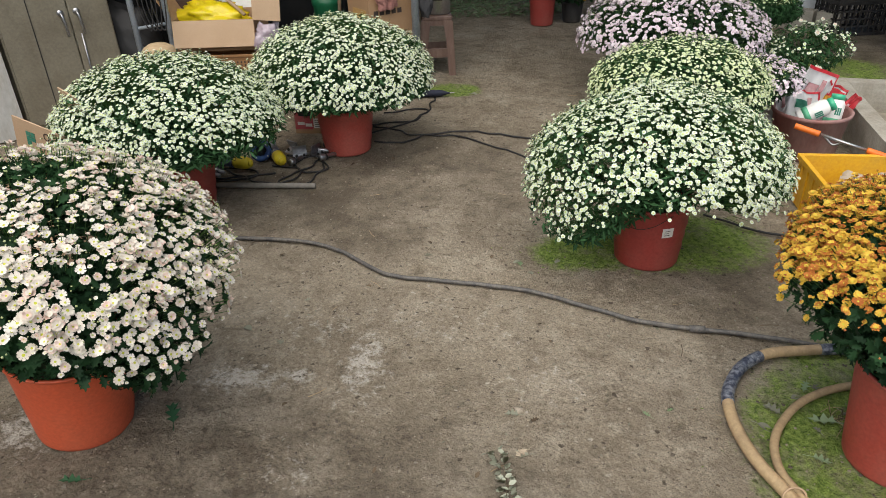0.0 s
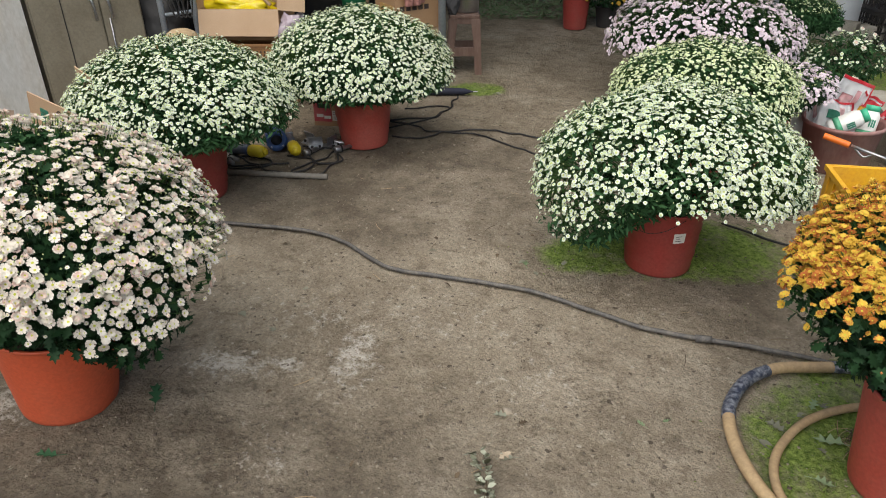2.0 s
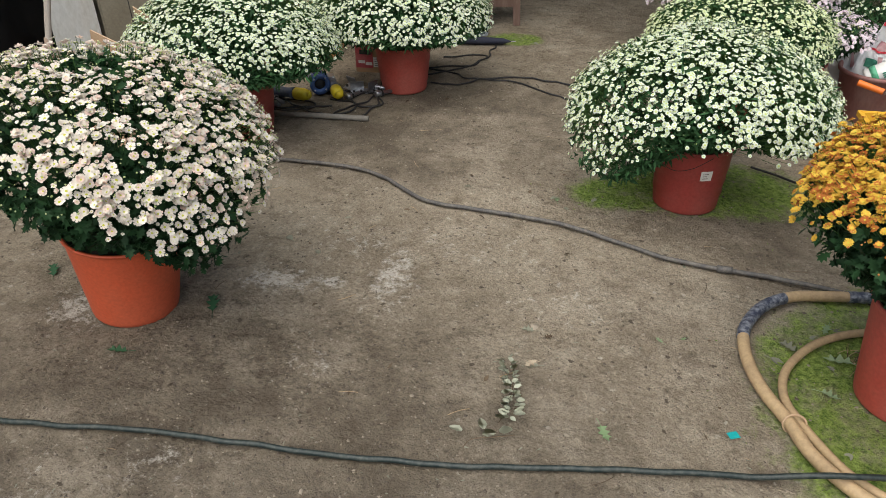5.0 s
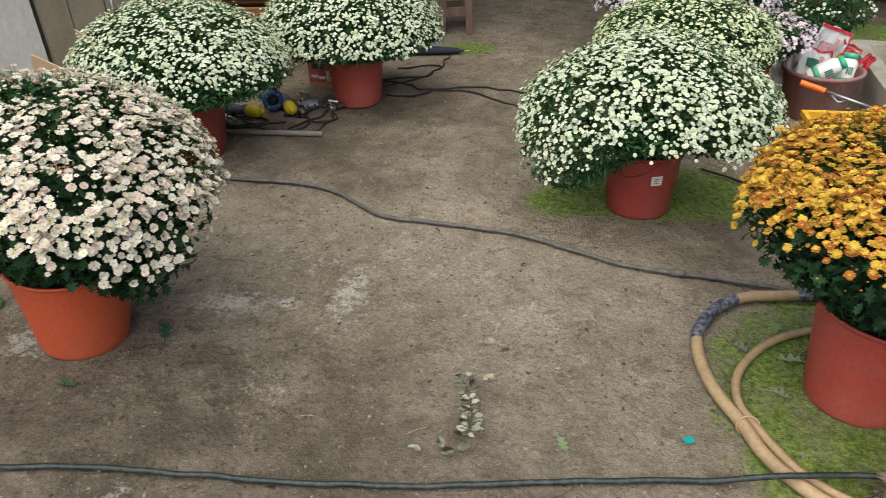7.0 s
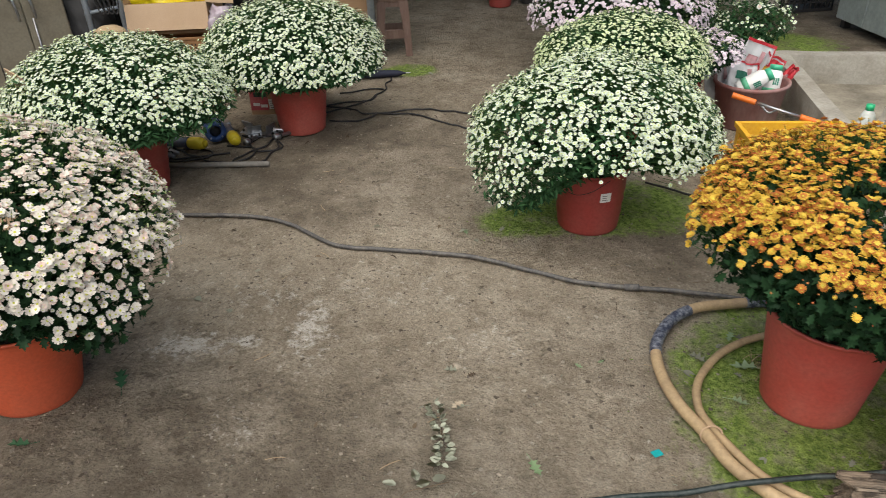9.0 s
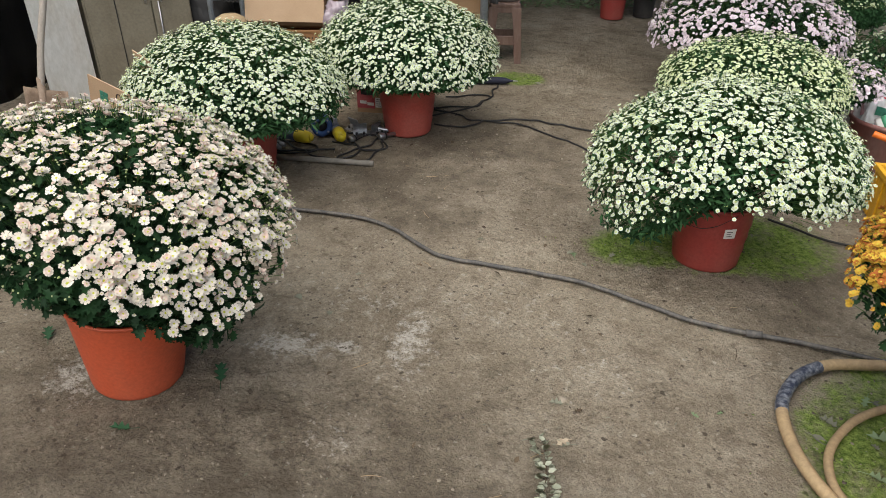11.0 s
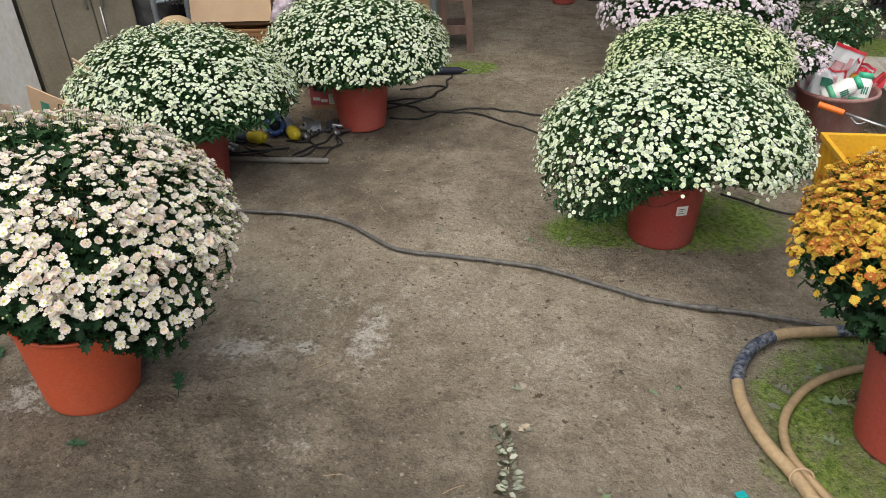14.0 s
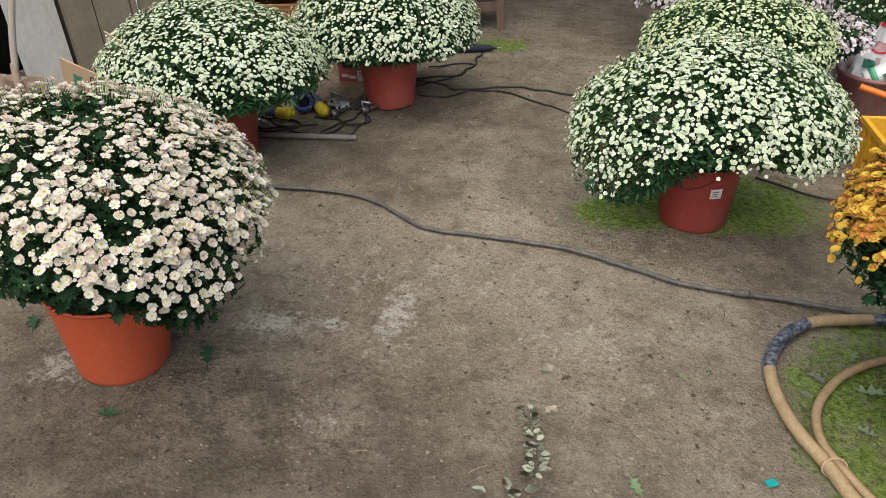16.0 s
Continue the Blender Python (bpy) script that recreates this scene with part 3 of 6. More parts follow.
def shrub(plant, seed, radius, top, waist, bottom, flowers, size, flower_mats, kinds, leaves, leaf_size, leaf_mat, single=0, lobed=True, lowest=1.95,
          buds=0, bud_mat=None, uneven=0.09, stretch=(1, 1), skirt=None, gather=0.0, power=0.9, lean=(0, 0), gaps=(), thin=0.35, rim_rise=0.55, bare=(), leaf_hang=1.0, spray=5):
    """The crown of a flowering plant: stems, leaves, buds and blossoms, those that face the path as pieces of their own."""
    rng = np.random.default_rng(seed)
    st = np.array([stretch[0], stretch[1], 1.0])
    p, out = mound(rng, flowers // spray, radius, waist, top, bottom, seed, lowest, uneven=uneven, power=power)
    p, out = np.repeat(p * st, spray, axis=0), np.repeat(out / st, spray, axis=0)
    side = rng.normal(0, 1, p.shape)
    side -= out * (side * out).sum(axis=1, keepdims=True) / (out * out).sum(axis=1, keepdims=True)
    p += np.clip(side, -1.3, 1.3) * size * 2.0
    if gather:
        keep = lumps(out * 4.2, seed + 9) + rng.uniform(-0.45, 0.45, len(p)) > -gather
        p, out = p[keep], out[keep]
    low_end = out[:, 2] < 0.12
    keep = ~low_end | (rng.uniform(0, 1, len(p)) < thin)
    p, out = p[keep], out[keep]
    for ang, wide, low in bare:
        a = np.abs(np.angle(np.exp(1j * (np.arctan2(p[:, 1], p[:, 0]) - radians(ang)))))
        keep = (a > radians(wide) * rng.uniform(0.75, 1.1, len(p))) | (p[:, 2] > low + rng.normal(0, 0.03, len(p)))
        p, out = p[keep], out[keep]
    def hang(q, share=1.0):
        for ang, low in skirt or ():
            a = np.arctan2(q[:, 1], q[:, 0])
            w = np.exp(-((np.angle(np.exp(1j * (a - radians(ang))))) / 0.45) ** 2) * np.clip((waist + 0.1 - q[:, 2]) / 0.2, 0, 1)
            w *= np.clip((np.hypot(q[:, 0], q[:, 1]) / radius - 0.4) / 0.3, 0, 1)
            q[:, 2] -= share * low * w

    hang(p)
    p += out * rng.normal(0, 0.012, (len(p), 1))
    for gx, gy, rx, ry in gaps:
        d2 = ((p[:, 0] - gx) / rx) ** 2 + ((p[:, 1] - gy) / ry) ** 2
        keep = (d2 > rng.uniform(0.55, 1.1, len(p))) | (p[:, 2] < waist)
        p, out = p[keep], out[keep]
        g = rng.uniform(-1, 1, (300, 2)) * (rx, ry) + (gx, gy)
        gp = np.stack([g[:, 0], g[:, 1], top - rng.uniform(0.03, 0.08, 300)], axis=1)
        tilt = np.stack([rng.normal(0, 1, 300), rng.normal(0, 1, 300), np.full(300, 0.5)], 1)
        chunk = spread(lobed_leaf(), frames_from(tilt, rng), gp, rng.uniform(0.018, 0.04, 300))
        tagged(part("young_growth", pack("young_growth", *chunk, [LEAF_MID]), None, plant), kind="stuff")
    p[:, :2] += np.array(lean) * np.clip((p[:, 2:] - 0.3) / 0.3, 0, 1)
    face = out + np.array([0, 0, 0.45]) + rng.normal(0, 0.28, p.shape)
    fr = frames_from(face, rng)
    sc = size * (0.5 + 0.7 * rng.uniform(0, 1, len(p)))
    if lobed:
        young = rng.uniform(0, 1, len(p)) < 0.4
        sc = size * np.where(young, rng.uniform(0.3, 0.62, len(p)), rng.uniform(0.85, 1.25, len(p)))
    # stems that carry the blossoms
    root = np.array([0, 0, bottom + 0.02])
    way = p - (root + (p - root) * np.array([0.45, 0.45, 0.35]))
    length = np.minimum(0.05 if lobed else 0.09, np.linalg.norm(way, axis=1))
    zt = way / np.linalg.norm(way, axis=1, keepdims=True)
    tf = frames_from(zt, rng)
    tv, tt, tm = twig_shape()
    tf = tf * np.stack([np.full(len(p), 0.0024), np.full(len(p), 0.0024), length], axis=1)[:, None, :]
    stems = spread((tv, tt, tm), tf, p - zt * length[:, None], np.ones(len(p)))
    tagged(part("stalk_tangle", pack("stalk_tangle", *stems, [STEM]), None, plant), kind="stuff")
    # leaves in the shell under the blossoms and down to the pot
    lp, lo = mound(rng, leaves, radius, waist, top, bottom, seed, 2.35, uneven=uneven, power=power)
    depth = rng.uniform(0.4, 0.95 if lobed else 1.01, (len(lp), 1)) ** 0.6
    lp = root + (lp * st - root) * depth
    lp[:, :2] += np.array(lean) * np.clip((lp[:, 2:] - 0.3) / 0.3, 0, 1)
    lf = frames_from(np.cross(lo, rng.normal(size=lo.shape)) * 0.7 + lo * 0.75 + np.array([0, 0, 0.2]), rng)
    fringe = sum(np.exp(-(np.angle(np.exp(1j * (np.arctan2(lp[:, 1], lp[:, 0]) - radians(ang)))) / 0.5) ** 2) for ang, low in skirt or ((0, 0),))
    keep = lp[:, 2] > bottom + rim_rise * np.maximum(0, np.hypot(lp[:, 0], lp[:, 1]) - 0.15) - (0.2 * np.minimum(fringe, 1) if skirt else 0)
    lp, lf = lp[keep], lf[keep]
    hang(lp, leaf_hang)
    # leaves of the stem base, down into the pot
    k = leaves // 8
    a, q = rng.uniform(0, 2 * math.pi, k), 0.15 * np.sqrt(rng.uniform(0, 1, k))
    neck = np.stack([q * np.cos(a), q * np.sin(a), bottom + rng.uniform(-0.02, 0.2, k)], 1)
    lp = np.concatenate([lp, neck])
    lf = np.concatenate([lf, frames_from(np.stack([np.cos(a), np.sin(a), np.full(k, 0.5)], 1) + rng.normal(0, 0.4, (k, 3)), rng)])
    ls = leaf_size * rng.uniform(0.6, 1.25, len(lp))
    chunk = spread(lobed_leaf() if lobed else slim_leaf(), lf, lp, ls)
    tagged(part("foliage", pack("foliage", *chunk, [leaf_mat]), None, plant), kind="stuff")
    if buds:
        bp, bo = mound(rng, buds, radius * 1.01, waist, top * 1.01, bottom, seed, lowest + 0.05, uneven=uneven, power=power)
        keep = bp[:, 2] > waist + 0.04
        bp, bo = bp[keep], bo[keep]
        chunk = spread(bud_shape(), frames_from(bo + [0, 0, 0.4], rng), bp * st + bo * 0.01 + np.array([*lean, 0.0]), size * rng.uniform(0.16, 0.34, len(bp)))
        tagged(part("bud_spray", pack("bud_spray", *chunk, [bud_mat or BUD]), None, plant), kind="stuff")
    # blossoms: single pieces towards the path, the rest together
    order = np.argsort(p[:, 1] - 0.5 * p[:, 2] + 0.25 * np.abs(p[:, 0]))
    near, rest = order[:single], order[single:]
    which = rng.integers(0, len(kinds), len(p))
    chunks = [spread(kinds[k], fr[rest][which[rest] == k], p[rest][which[rest] == k], sc[rest][which[rest] == k]) for k in range(len(kinds))]
    tagged(part("blossoms", pack("blossoms", *join(chunks), flower_mats), None, plant), kind="stuff")
    if single:
        meshes = [pack("blossom", *k, flower_mats) for k in kinds]
        for i in near:
            m = Matrix(((*(fr[i][0] * sc[i]), p[i][0]), (*(fr[i][1] * sc[i]), p[i][1]), (*(fr[i][2] * sc[i]), p[i][2]), (0, 0, 0, 1)))
            part("blossom", meshes[which[i]], None, plant, at=m)


def flower_pot(plant, r_base, r_top, h, mat, seed, rings=0):
    t = 0.006
    prof = [(r_base - 0.02, 0.0), (r_base - 0.004, 0.002), (r_base, 0.008)]
    for k in range(1, 15):
        f = k / 15
        r = r_base + (r_top - r_base) * f
        prof.append((r + (0.003 if rings and k in rings else 0), h * f))
    prof += [(r_top - 0.001, h * 0.965), (r_top + 0.006, h * 0.972), (r_top + 0.007, h * 0.993), (r_top + 0.003, h), (r_top - t, h - 0.002), (r_top - t - 0.004, h - 0.05)]
    part("pot", lathe(prof, 48, 0.008, seed), mat, plant, smooth=True)
    bm = lathe([(0.001, h - 0.035), (r_top * 0.5, h - 0.03), (r_top - t - 0.003, h - 0.045)], 24, 0.02, seed)
    part("soil", bm, POT_SOIL, plant, smooth=True)


# ---- ground ----
def ground_z(x, y):
    """Height of the trodden soil: long swells, footmarks, clods and pits."""
    if abs(x) > 6 or not -2 < y < 12:
        return -0.004
    q = Vector((x, y, 0))
    z = 0.009 * noise.noise(q * 1.3) + 0.005 * noise.noise(q * 5.1) + 0.003 * noise.noise(q * 14) - 0.004
    crumbly = min(1.0, max(0.12, 0.45 + 1.3 * noise.noise(q * 1.9 + Vector((3, 8, 0))) - 0.3 * x))
    clod = noise.noise(q * 24) + 0.7 * noise.noise(q * 47 + Vector((9, 4, 0))) + 0.5 * noise.noise(q * 88)
    return z + 0.0042 * crumbly * clod


def ground_sheet():
    def axis(core0, core1, step, far):
        c = list(np.arange(core0, core1 + 1e-6, step))
        lo, hi, d = [], [], step
        a, b = core0, core1
        while a > -far or b < far:
            d *= 1.1 if d < 0.06 else 1.35
            a, b = a - d, b + d
            lo.append(a), hi.append(b)
        return np.array(lo[::-1] + c + hi)

    xs, ys = axis(-1.6, 1.3, 0.006, 400), axis(1.2, 3.0, 0.006, 400)
    bm_v, bm_f = [], []
    for y in ys:
        for x in xs:
            bm_v.append((x, y, ground_z(x, y)))
    w = len(xs)
    for j in range(len(ys) - 1):
        for i in range(w - 1):
            bm_f.append((j * w + i, j * w + i + 1, (j + 1) * w + i + 1, (j + 1) * w + i))
    me = bpy.data.meshes.new("ground")
    me.from_pydata(bm_v, [], bm_f)
    me.materials.append(SOIL)
    me.polygons.foreach_set("use_smooth", [True] * len(me.polygons))
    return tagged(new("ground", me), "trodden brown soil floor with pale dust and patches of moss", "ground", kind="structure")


ground_sheet()


def curtain():
    """Dark tarp walls that close the place on the left and at the back."""
    for name, line in (("wall_west", [(-3.75, -1.5), (-3.75, 5.15)]), ("wall_north", [(-3.75, 5.2), (-2.9, 5.7), (-1.55, 6.75), (-1.2, 8.0), (-1.2, 12.0)])):
        pts = []
        for (x0, y0), (x1, y1) in zip(line, line[1:]):
            k = max(2, int(math.hypot(x1 - x0, y1 - y0) / 0.06))
            pts += [(x0 + (x1 - x0) * i / k, y0 + (y1 - y0) * i / k) for i in range(k)]
        pts.append(line[-1])
        bm = bmesh.new()
        rows = []
        for k, (x, y) in enumerate(pts):
            col = []
            for j in range(13):
                w = 0.03 * math.sin(k * 0.9 + math.sin(j * 0.4)) + 0.03 * noise.noise(Vector((k * 0.2, j * 0.35, 2)))
                col.append(bm.verts.new((x + w, y - w * 0.6, j * 0.2)))
            rows.append(col)
        for a, b in zip(rows, rows[1:]):
            for j in range(12):
                bm.faces.new((a[j], b[j], b[j + 1], a[j + 1]))
        bmesh.ops.solidify(bm, geom=bm.faces[:], thickness=0.02)
        solo(name, bm, TARP, pose(0, 0, 0), "hanging black plastic tarp wall in loose folds", "wall", kind="structure", smooth=True)


curtain()


def roof():
    # Roof slab out of view, placed to darken the back.
    solo("roof", boxed(-5.0, 4.6, 3.1, 7.0, 12.5, 3.16), surface("roof sheet", (0.2, 0.19, 0.17), (0.12, 0.11, 0.1), 0.8), pose(0, 0, 0), "unseen low sheet roof placed to shade the back of the nursery", "roof", kind="structure")
    # Unseen low walls, added to hold back sky light from near the horizon.
    plain = surface("added low wall", (0.45, 0.45, 0.41), (0.3, 0.3, 0.26), 0.8)
    solo("added_wall_south", boxed(-3.9, -3.1, 0.0, 6.0, -3.0, 0.6), plain, pose(0, 0, 0), "plain pale low wall added out of view to limit low sky light", "wall", kind="structure")
    solo("added_wall_east", boxed(6.0, -3.1, 0.0, 6.1, 13.9, 0.6), plain, pose(0, 0, 0), "plain pale low wall added out of view to limit low sky light", "wall", kind="structure")


roof()

# ---- flowering plants ----
BUTTON = [blossom(10, -0.12, 0, 0.44, 1.15, s) for s in range(3)]
DAISY = [blossom(9, 0.2, 0, 0.25, 0.97, s + 10, tip=0.6) for s in range(2)] + [blossom(10, 0.25, 7, 0.26, 1.06, 12, 0, 0.6)] + [blossom(9, 0.28, 7, 0.24, 1.05, 14, tip=0.6), blossom(9, 0.5, 6, 0.3, 1.05, 15, tip=0.6)]
DOUBLE = [blossom(15, 0.06, 10, 0.2, 0.9, 20, 2, 0.45), blossom(14, 0.12, 10, 0.2, 0.9, 21, 0, 0.45), blossom(13, 0.0, 9, 0.2, 0.92, 22, 0, 0.45), blossom(9, 0.38, 6, 0.24, 0.95, 25, 0, 0.4), blossom(9, 0.3, 6, 0.24, 0.95, 26, 2, 0.4)]
swap = lambda k: (k[0], k[1], np.where(k[2] == 0, 2, np.where(k[2] == 2, 0, k[2])))
DAISY_MIX = DAISY[:3] + DAISY[:2] + [DAISY[3], swap(DAISY[4])]
DOUBLE_MIX = DOUBLE[:4] + [swap(DOUBLE[0]), swap(DOUBLE[4]), swap(DOUBLE[1]), DOUBLE[0]]
PINKS = [blossom(10, 0.12, 6, 0.2, 1.1, s + 30) for s in range(2)]


def mum_blush():
    p = thing("chrysanthemum", pose(-1.431, 1.98, 0, 0, 6, 0), "large blush-white flowering chrysanthemum in a terracotta plastic pot", "potted plant", "potted chrysanthemums")
    flower_pot(p, 0.144, 0.187, 0.335, TERRACOTTA, 1)
    shrub(p, 11, 0.54, 0.89, 0.61, 0.335, 5300, 0.0126, [PETAL_IVORY, CENTRE_LIME, PETAL_BLUSH], DAISY_MIX, 10000, 0.044, LEAF_DARK, 300, True, 1.66, 1500, BUD, uneven=0.08, gather=0.2, rim_rise=1.0, leaf_hang=0.9, thin=0.6, bare=[(-140, 58, 0.77), (-88, 25, 0.69), (-62, 22, 0.6)], stretch=(1, 0.86), skirt=[(-24, 0.14)], gaps=[(-0.03, 0.11, 0.14, 0.06)], lean=(-0.03, 0.0))


def mum_gold():
    p = thing("chrysanthemum", pose(1.096, 1.856, 0, 0, 1.5, 0), "large golden-orange flowering chrysanthemum in a dusty red pot", "potted plant", "potted chrysanthemums")
    flower_pot(p, 0.138, 0.18, 0.345, DUSTY_RED, 2)
    shrub(p, 12, 0.56, 0.82, 0.575, 0.345, 15000, 0.0114, [PETAL_GOLD, CENTRE_LIME, PETAL_RUST], DOUBLE_MIX, 12000, 0.043, LEAF_DARK, 300, True, 1.95, 700, BUD_RED, uneven=0.06, gather=0.3, thin=0.9, rim_rise=0.8, bare=[(-168, 62, 0.655), (-130, 34, 0.67)], leaf_hang=0.3, stretch=(1, 0.9), power=0.72, skirt=[(-66, 0.13), (-34, 0.12), (-4, 0.1)], lean=(0.095, 0.0))


def mum_white(x, y, seed, radius, top, flowers, label, pot=BRICK_RED, single=0, waist=0.45, bottom=0.305, petal=None, skirt=None, kinds=None, size=0.0088, h=0.29, r_base=0.139, r_top=0.176, lowest=1.68, power=1.12, thin=0.35, gather=0.3, leaf=None, rim_rise=0.32, bare=()):
    p = thing("chrysanthemum", pose(x, y, 0), label, "potted plant", "potted chrysanthemums")
    flower_pot(p, r_base, r_top, h, pot, seed, rings=(4, 7, 10))
    shrub(p, seed, radius, top, waist, bottom, flowers, size, [petal or PETAL_WHITE, CENTRE_PALE, petal or PETAL_WHITE], kinds or BUTTON, 14000, 0.042, leaf or LEAF_MID, single, False, lowest, 700, BUD, uneven=0.07, skirt=skirt, gather=gather, stretch=(1, 0.88), power=power, thin=thin, spray=3, rim_rise=rim_rise, bare=bare)
    return p


mum_blush()
mum_gold()
mum_c = mum_white(0.607, 3.04, 21, 0.545, 0.78, 8200, "broad white button chrysanthemum in a brick-red pot with a paper label", single=300, thin=0.9, power=1.5, waist=0.4, bottom=0.31, lowest=1.56, rim_rise=0.6, bare=[(-95, 32, 0.49)], skirt=[(212, 0.23), (180, 0.05), (355, 0.08)], r_base=0.135, r_top=0.16, h=0.3)
mum_white(-1.65, 3.54, 22, 0.56, 0.79, 8000, "broad flat white chrysanthemum in a brick-red pot beside the power tools", bare=[(-30, 45, 0.5)], single=150, waist=0.43, bottom=0.31, lowest=1.58, thin=0.8, rim_rise=0.2)
mum_white(-0.94, 4.345, 23, 0.54, 0.80, 7400, "round white chrysanthemum in a dusty brick-red pot", single=150, pot=DUSTY_RED, waist=0.41, lowest=1.58, thin=0.8, rim_rise=0.18)
mum_white(0.92, 4.0, 24, 0.47, 0.71, 5200, "cream-white chrysanthemum crowded between its neighbours", petal=PETAL_CREAM)
mum_white(1.14, 5.15, 25, 0.60, 0.80, 4600, "lilac-pink flowering chrysanthemum behind the white ones", petal=PETAL_PINK, kinds=PINKS, size=0.014, gather=0.12, leaf=LEAF_DARK)
mum_white(1.28, 4.25, 26, 0.36, 0.54, 2000, "pale pink chrysanthemum spilling over beside the waste tub", petal=PETAL_PINK, kinds=PINKS, size=0.014, gather=0.12, leaf=LEAF_DARK)
mum_white(1.98, 6.1, 27, 0.38, 0.62, 600, "yellowish-white chrysanthemum with dark lower leaves", petal=PETAL_CREAM, pot=BLACK_PLASTIC, waist=0.42, lowest=1.1)


def label_on_pot():
    # paper label, wire handle and its white clip on the pot
    bm = bmesh.new()
    for k in range(4):
        for z0, z1 in ((0.178, 0.222),):
            a0, a1 = radians(-84 + k * 4.4), radians(-79.6 + k * 4.4)
            r0, r1 = 0.135 + 0.025 * z0 / 0.3 + 0.0045, 0.135 + 0.025 * z1 / 0.3 + 0.0045
            vs = [bm.verts.new((r * math.cos(a), r * math.sin(a), z)) for r, a, z in ((r0, a0, z0), (r0, a1, z0), (r1, a1, z1), (r1, a0, z1))]
            bm.faces.new(vs)
    bmesh.ops.remove_doubles(bm, verts=bm.verts, dist=1e-4)
    bmesh.ops.solidify(bm, geom=bm.faces[:], thickness=0.001)
    part("label", bm, LABEL_WHITE, mum_c, "small white paper label")
    for k in range(3):
        a, z = radians(-76), 0.19 + 0.01 * k
        q = 0.135 + 0.025 * z / 0.3 + 0.0062
        part("print_bar", boxed(-0.014, -0.0004, -0.001, 0.010 - 0.006 * (k % 2), 0.0004, 0.001, m=pose(q * math.cos(a), q * math.sin(a), z, 0, 0, 14)), INK, mum_c)
    pts = [(0.166 * math.cos(radians(a)), 0.166 * math.sin(radians(a)), z) for a, z in ((-160, 0.25), (-140, 0.222), (-120, 0.215), (-100, 0.235), (-85, 0.262), (-72, 0.285))]
    part("wire_handle", tube(pts, 0.0014, 5), BLACK_RUBBER, mum_c, smooth=True)
    part("clip", boxed(-0.012, -0.006, -0.025, 0.012, 0.006, 0.025, bevel=0.004, m=pose(-0.158, -0.062, 0.245, 10, 5, 68)), WHITE_PLASTIC, mum_c, "white plastic clip")


label_on_pot()


def far_plants():
    p = thing("potted_shrub", pose(0.49, 7.62, 0), "dark leafy shrub in a glossy red pot", "potted plant")
    flower_pot(p, 0.11, 0.135, 0.31, BRICK_RED, 5)
    shrub(p, 41, 0.2, 0.62, 0.42, 0.3, 40, 0.016, [PETAL_PINK, CENTRE_PALE, PETAL_PINK], BUTTON, 700, 0.06, LEAF_DARK, 0, True, 1.6)
    p = thing("marigold", pose(0.8, 7.72, 0), "small golden chrysanthemum in a black pot", "potted plant")
    flower_pot(p, 0.09, 0.11, 0.2, BLACK_PLASTIC, 6)
    shrub(p, 42, 0.32, 0.48, 0.32, 0.18, 330, 0.022, [PETAL_GOLD, CENTRE_LIME, PETAL_GOLD], DOUBLE, 700, 0.05, LEAF_DARK, 0, True, 1.6)
    p = thing("wild_aster", pose(2.04, 5.12, 0), "loose straggling white aster with a few large flowers", "potted plant")
    flower_pot(p, 0.1, 0.125, 0.2, BLACK_PLASTIC, 7)
    shrub(p, 43, 0.26, 0.54, 0.34, 0.17, 260, 0.0105, [PETAL_WHITE, CENTRE_PALE, PETAL_WHITE], BUTTON, 1800, 0.045, LEAF_MID, 0, False, 2.0, 60, uneven=0.3, stretch=(1.0, 0.8))
    big = blossom(12, 0.15, 8, 0.2, 1.1, 77)
    me = pack("large_blossom", *big, [PETAL_WHITE, CENTRE_PALE, PETAL_BLUSH])
    for x, y, z, s in ((-0.02, -0.26, 0.3, 0.03), (-0.02, -0.14, 0.5, 0.018), (0.03, -0.15, 0.47, 0.018), (-0.1, -0.05, 0.56, 0.014), (0.05, -0.02, 0.56, 0.014), (0.12, -0.05, 0.53, 0.014)):
        m = pose(x, y, z, 50, 10 * x, 0) @ Matrix.Scale(s, 4)
        part("blossom", me, None, p, at=m)
    p = thing("wild_aster", pose(1.83, 5.5, 0), "low aster with few small white flowers", "potted plant")
    flower_pot(p, 0.08, 0.1, 0.15, BLACK_PLASTIC, 8)
    shrub(p, 44, 0.17, 0.42, 0.27, 0.13, 60, 0.014, [PETAL_WHITE, CENTRE_PALE, PETAL_WHITE], BUTTON, 900, 0.04, LEAF_MID, 0, False, 1.7, 30, uneven=0.25)


far_plants()


def cut_greens():
    rng = np.random.default_rng(5)
    n = 5200
    x, y = rng.uniform(-0.75, 0.75, n), rng.uniform(7.95, 10.6, n)
    z = 0.012 + 0.05 * rng.uniform(0, 1, n)
    pl = np.stack([x, y, z], 1)
    fr = frames_from(np.stack([rng.normal(0, 0.35, n), rng.normal(0, 0.35, n), np.ones(n)], 1), rng)
    solo("cut_greens", pack("cut_greens", *spread(slim_leaf(), fr, pl, rng.uniform(0.04, 0.09, n)), [LEAF_FRESH]), None, pose(0, 0, 0), "spread heap of cut green leaves on the soil", "greens", kind="stuff")


cut_greens()


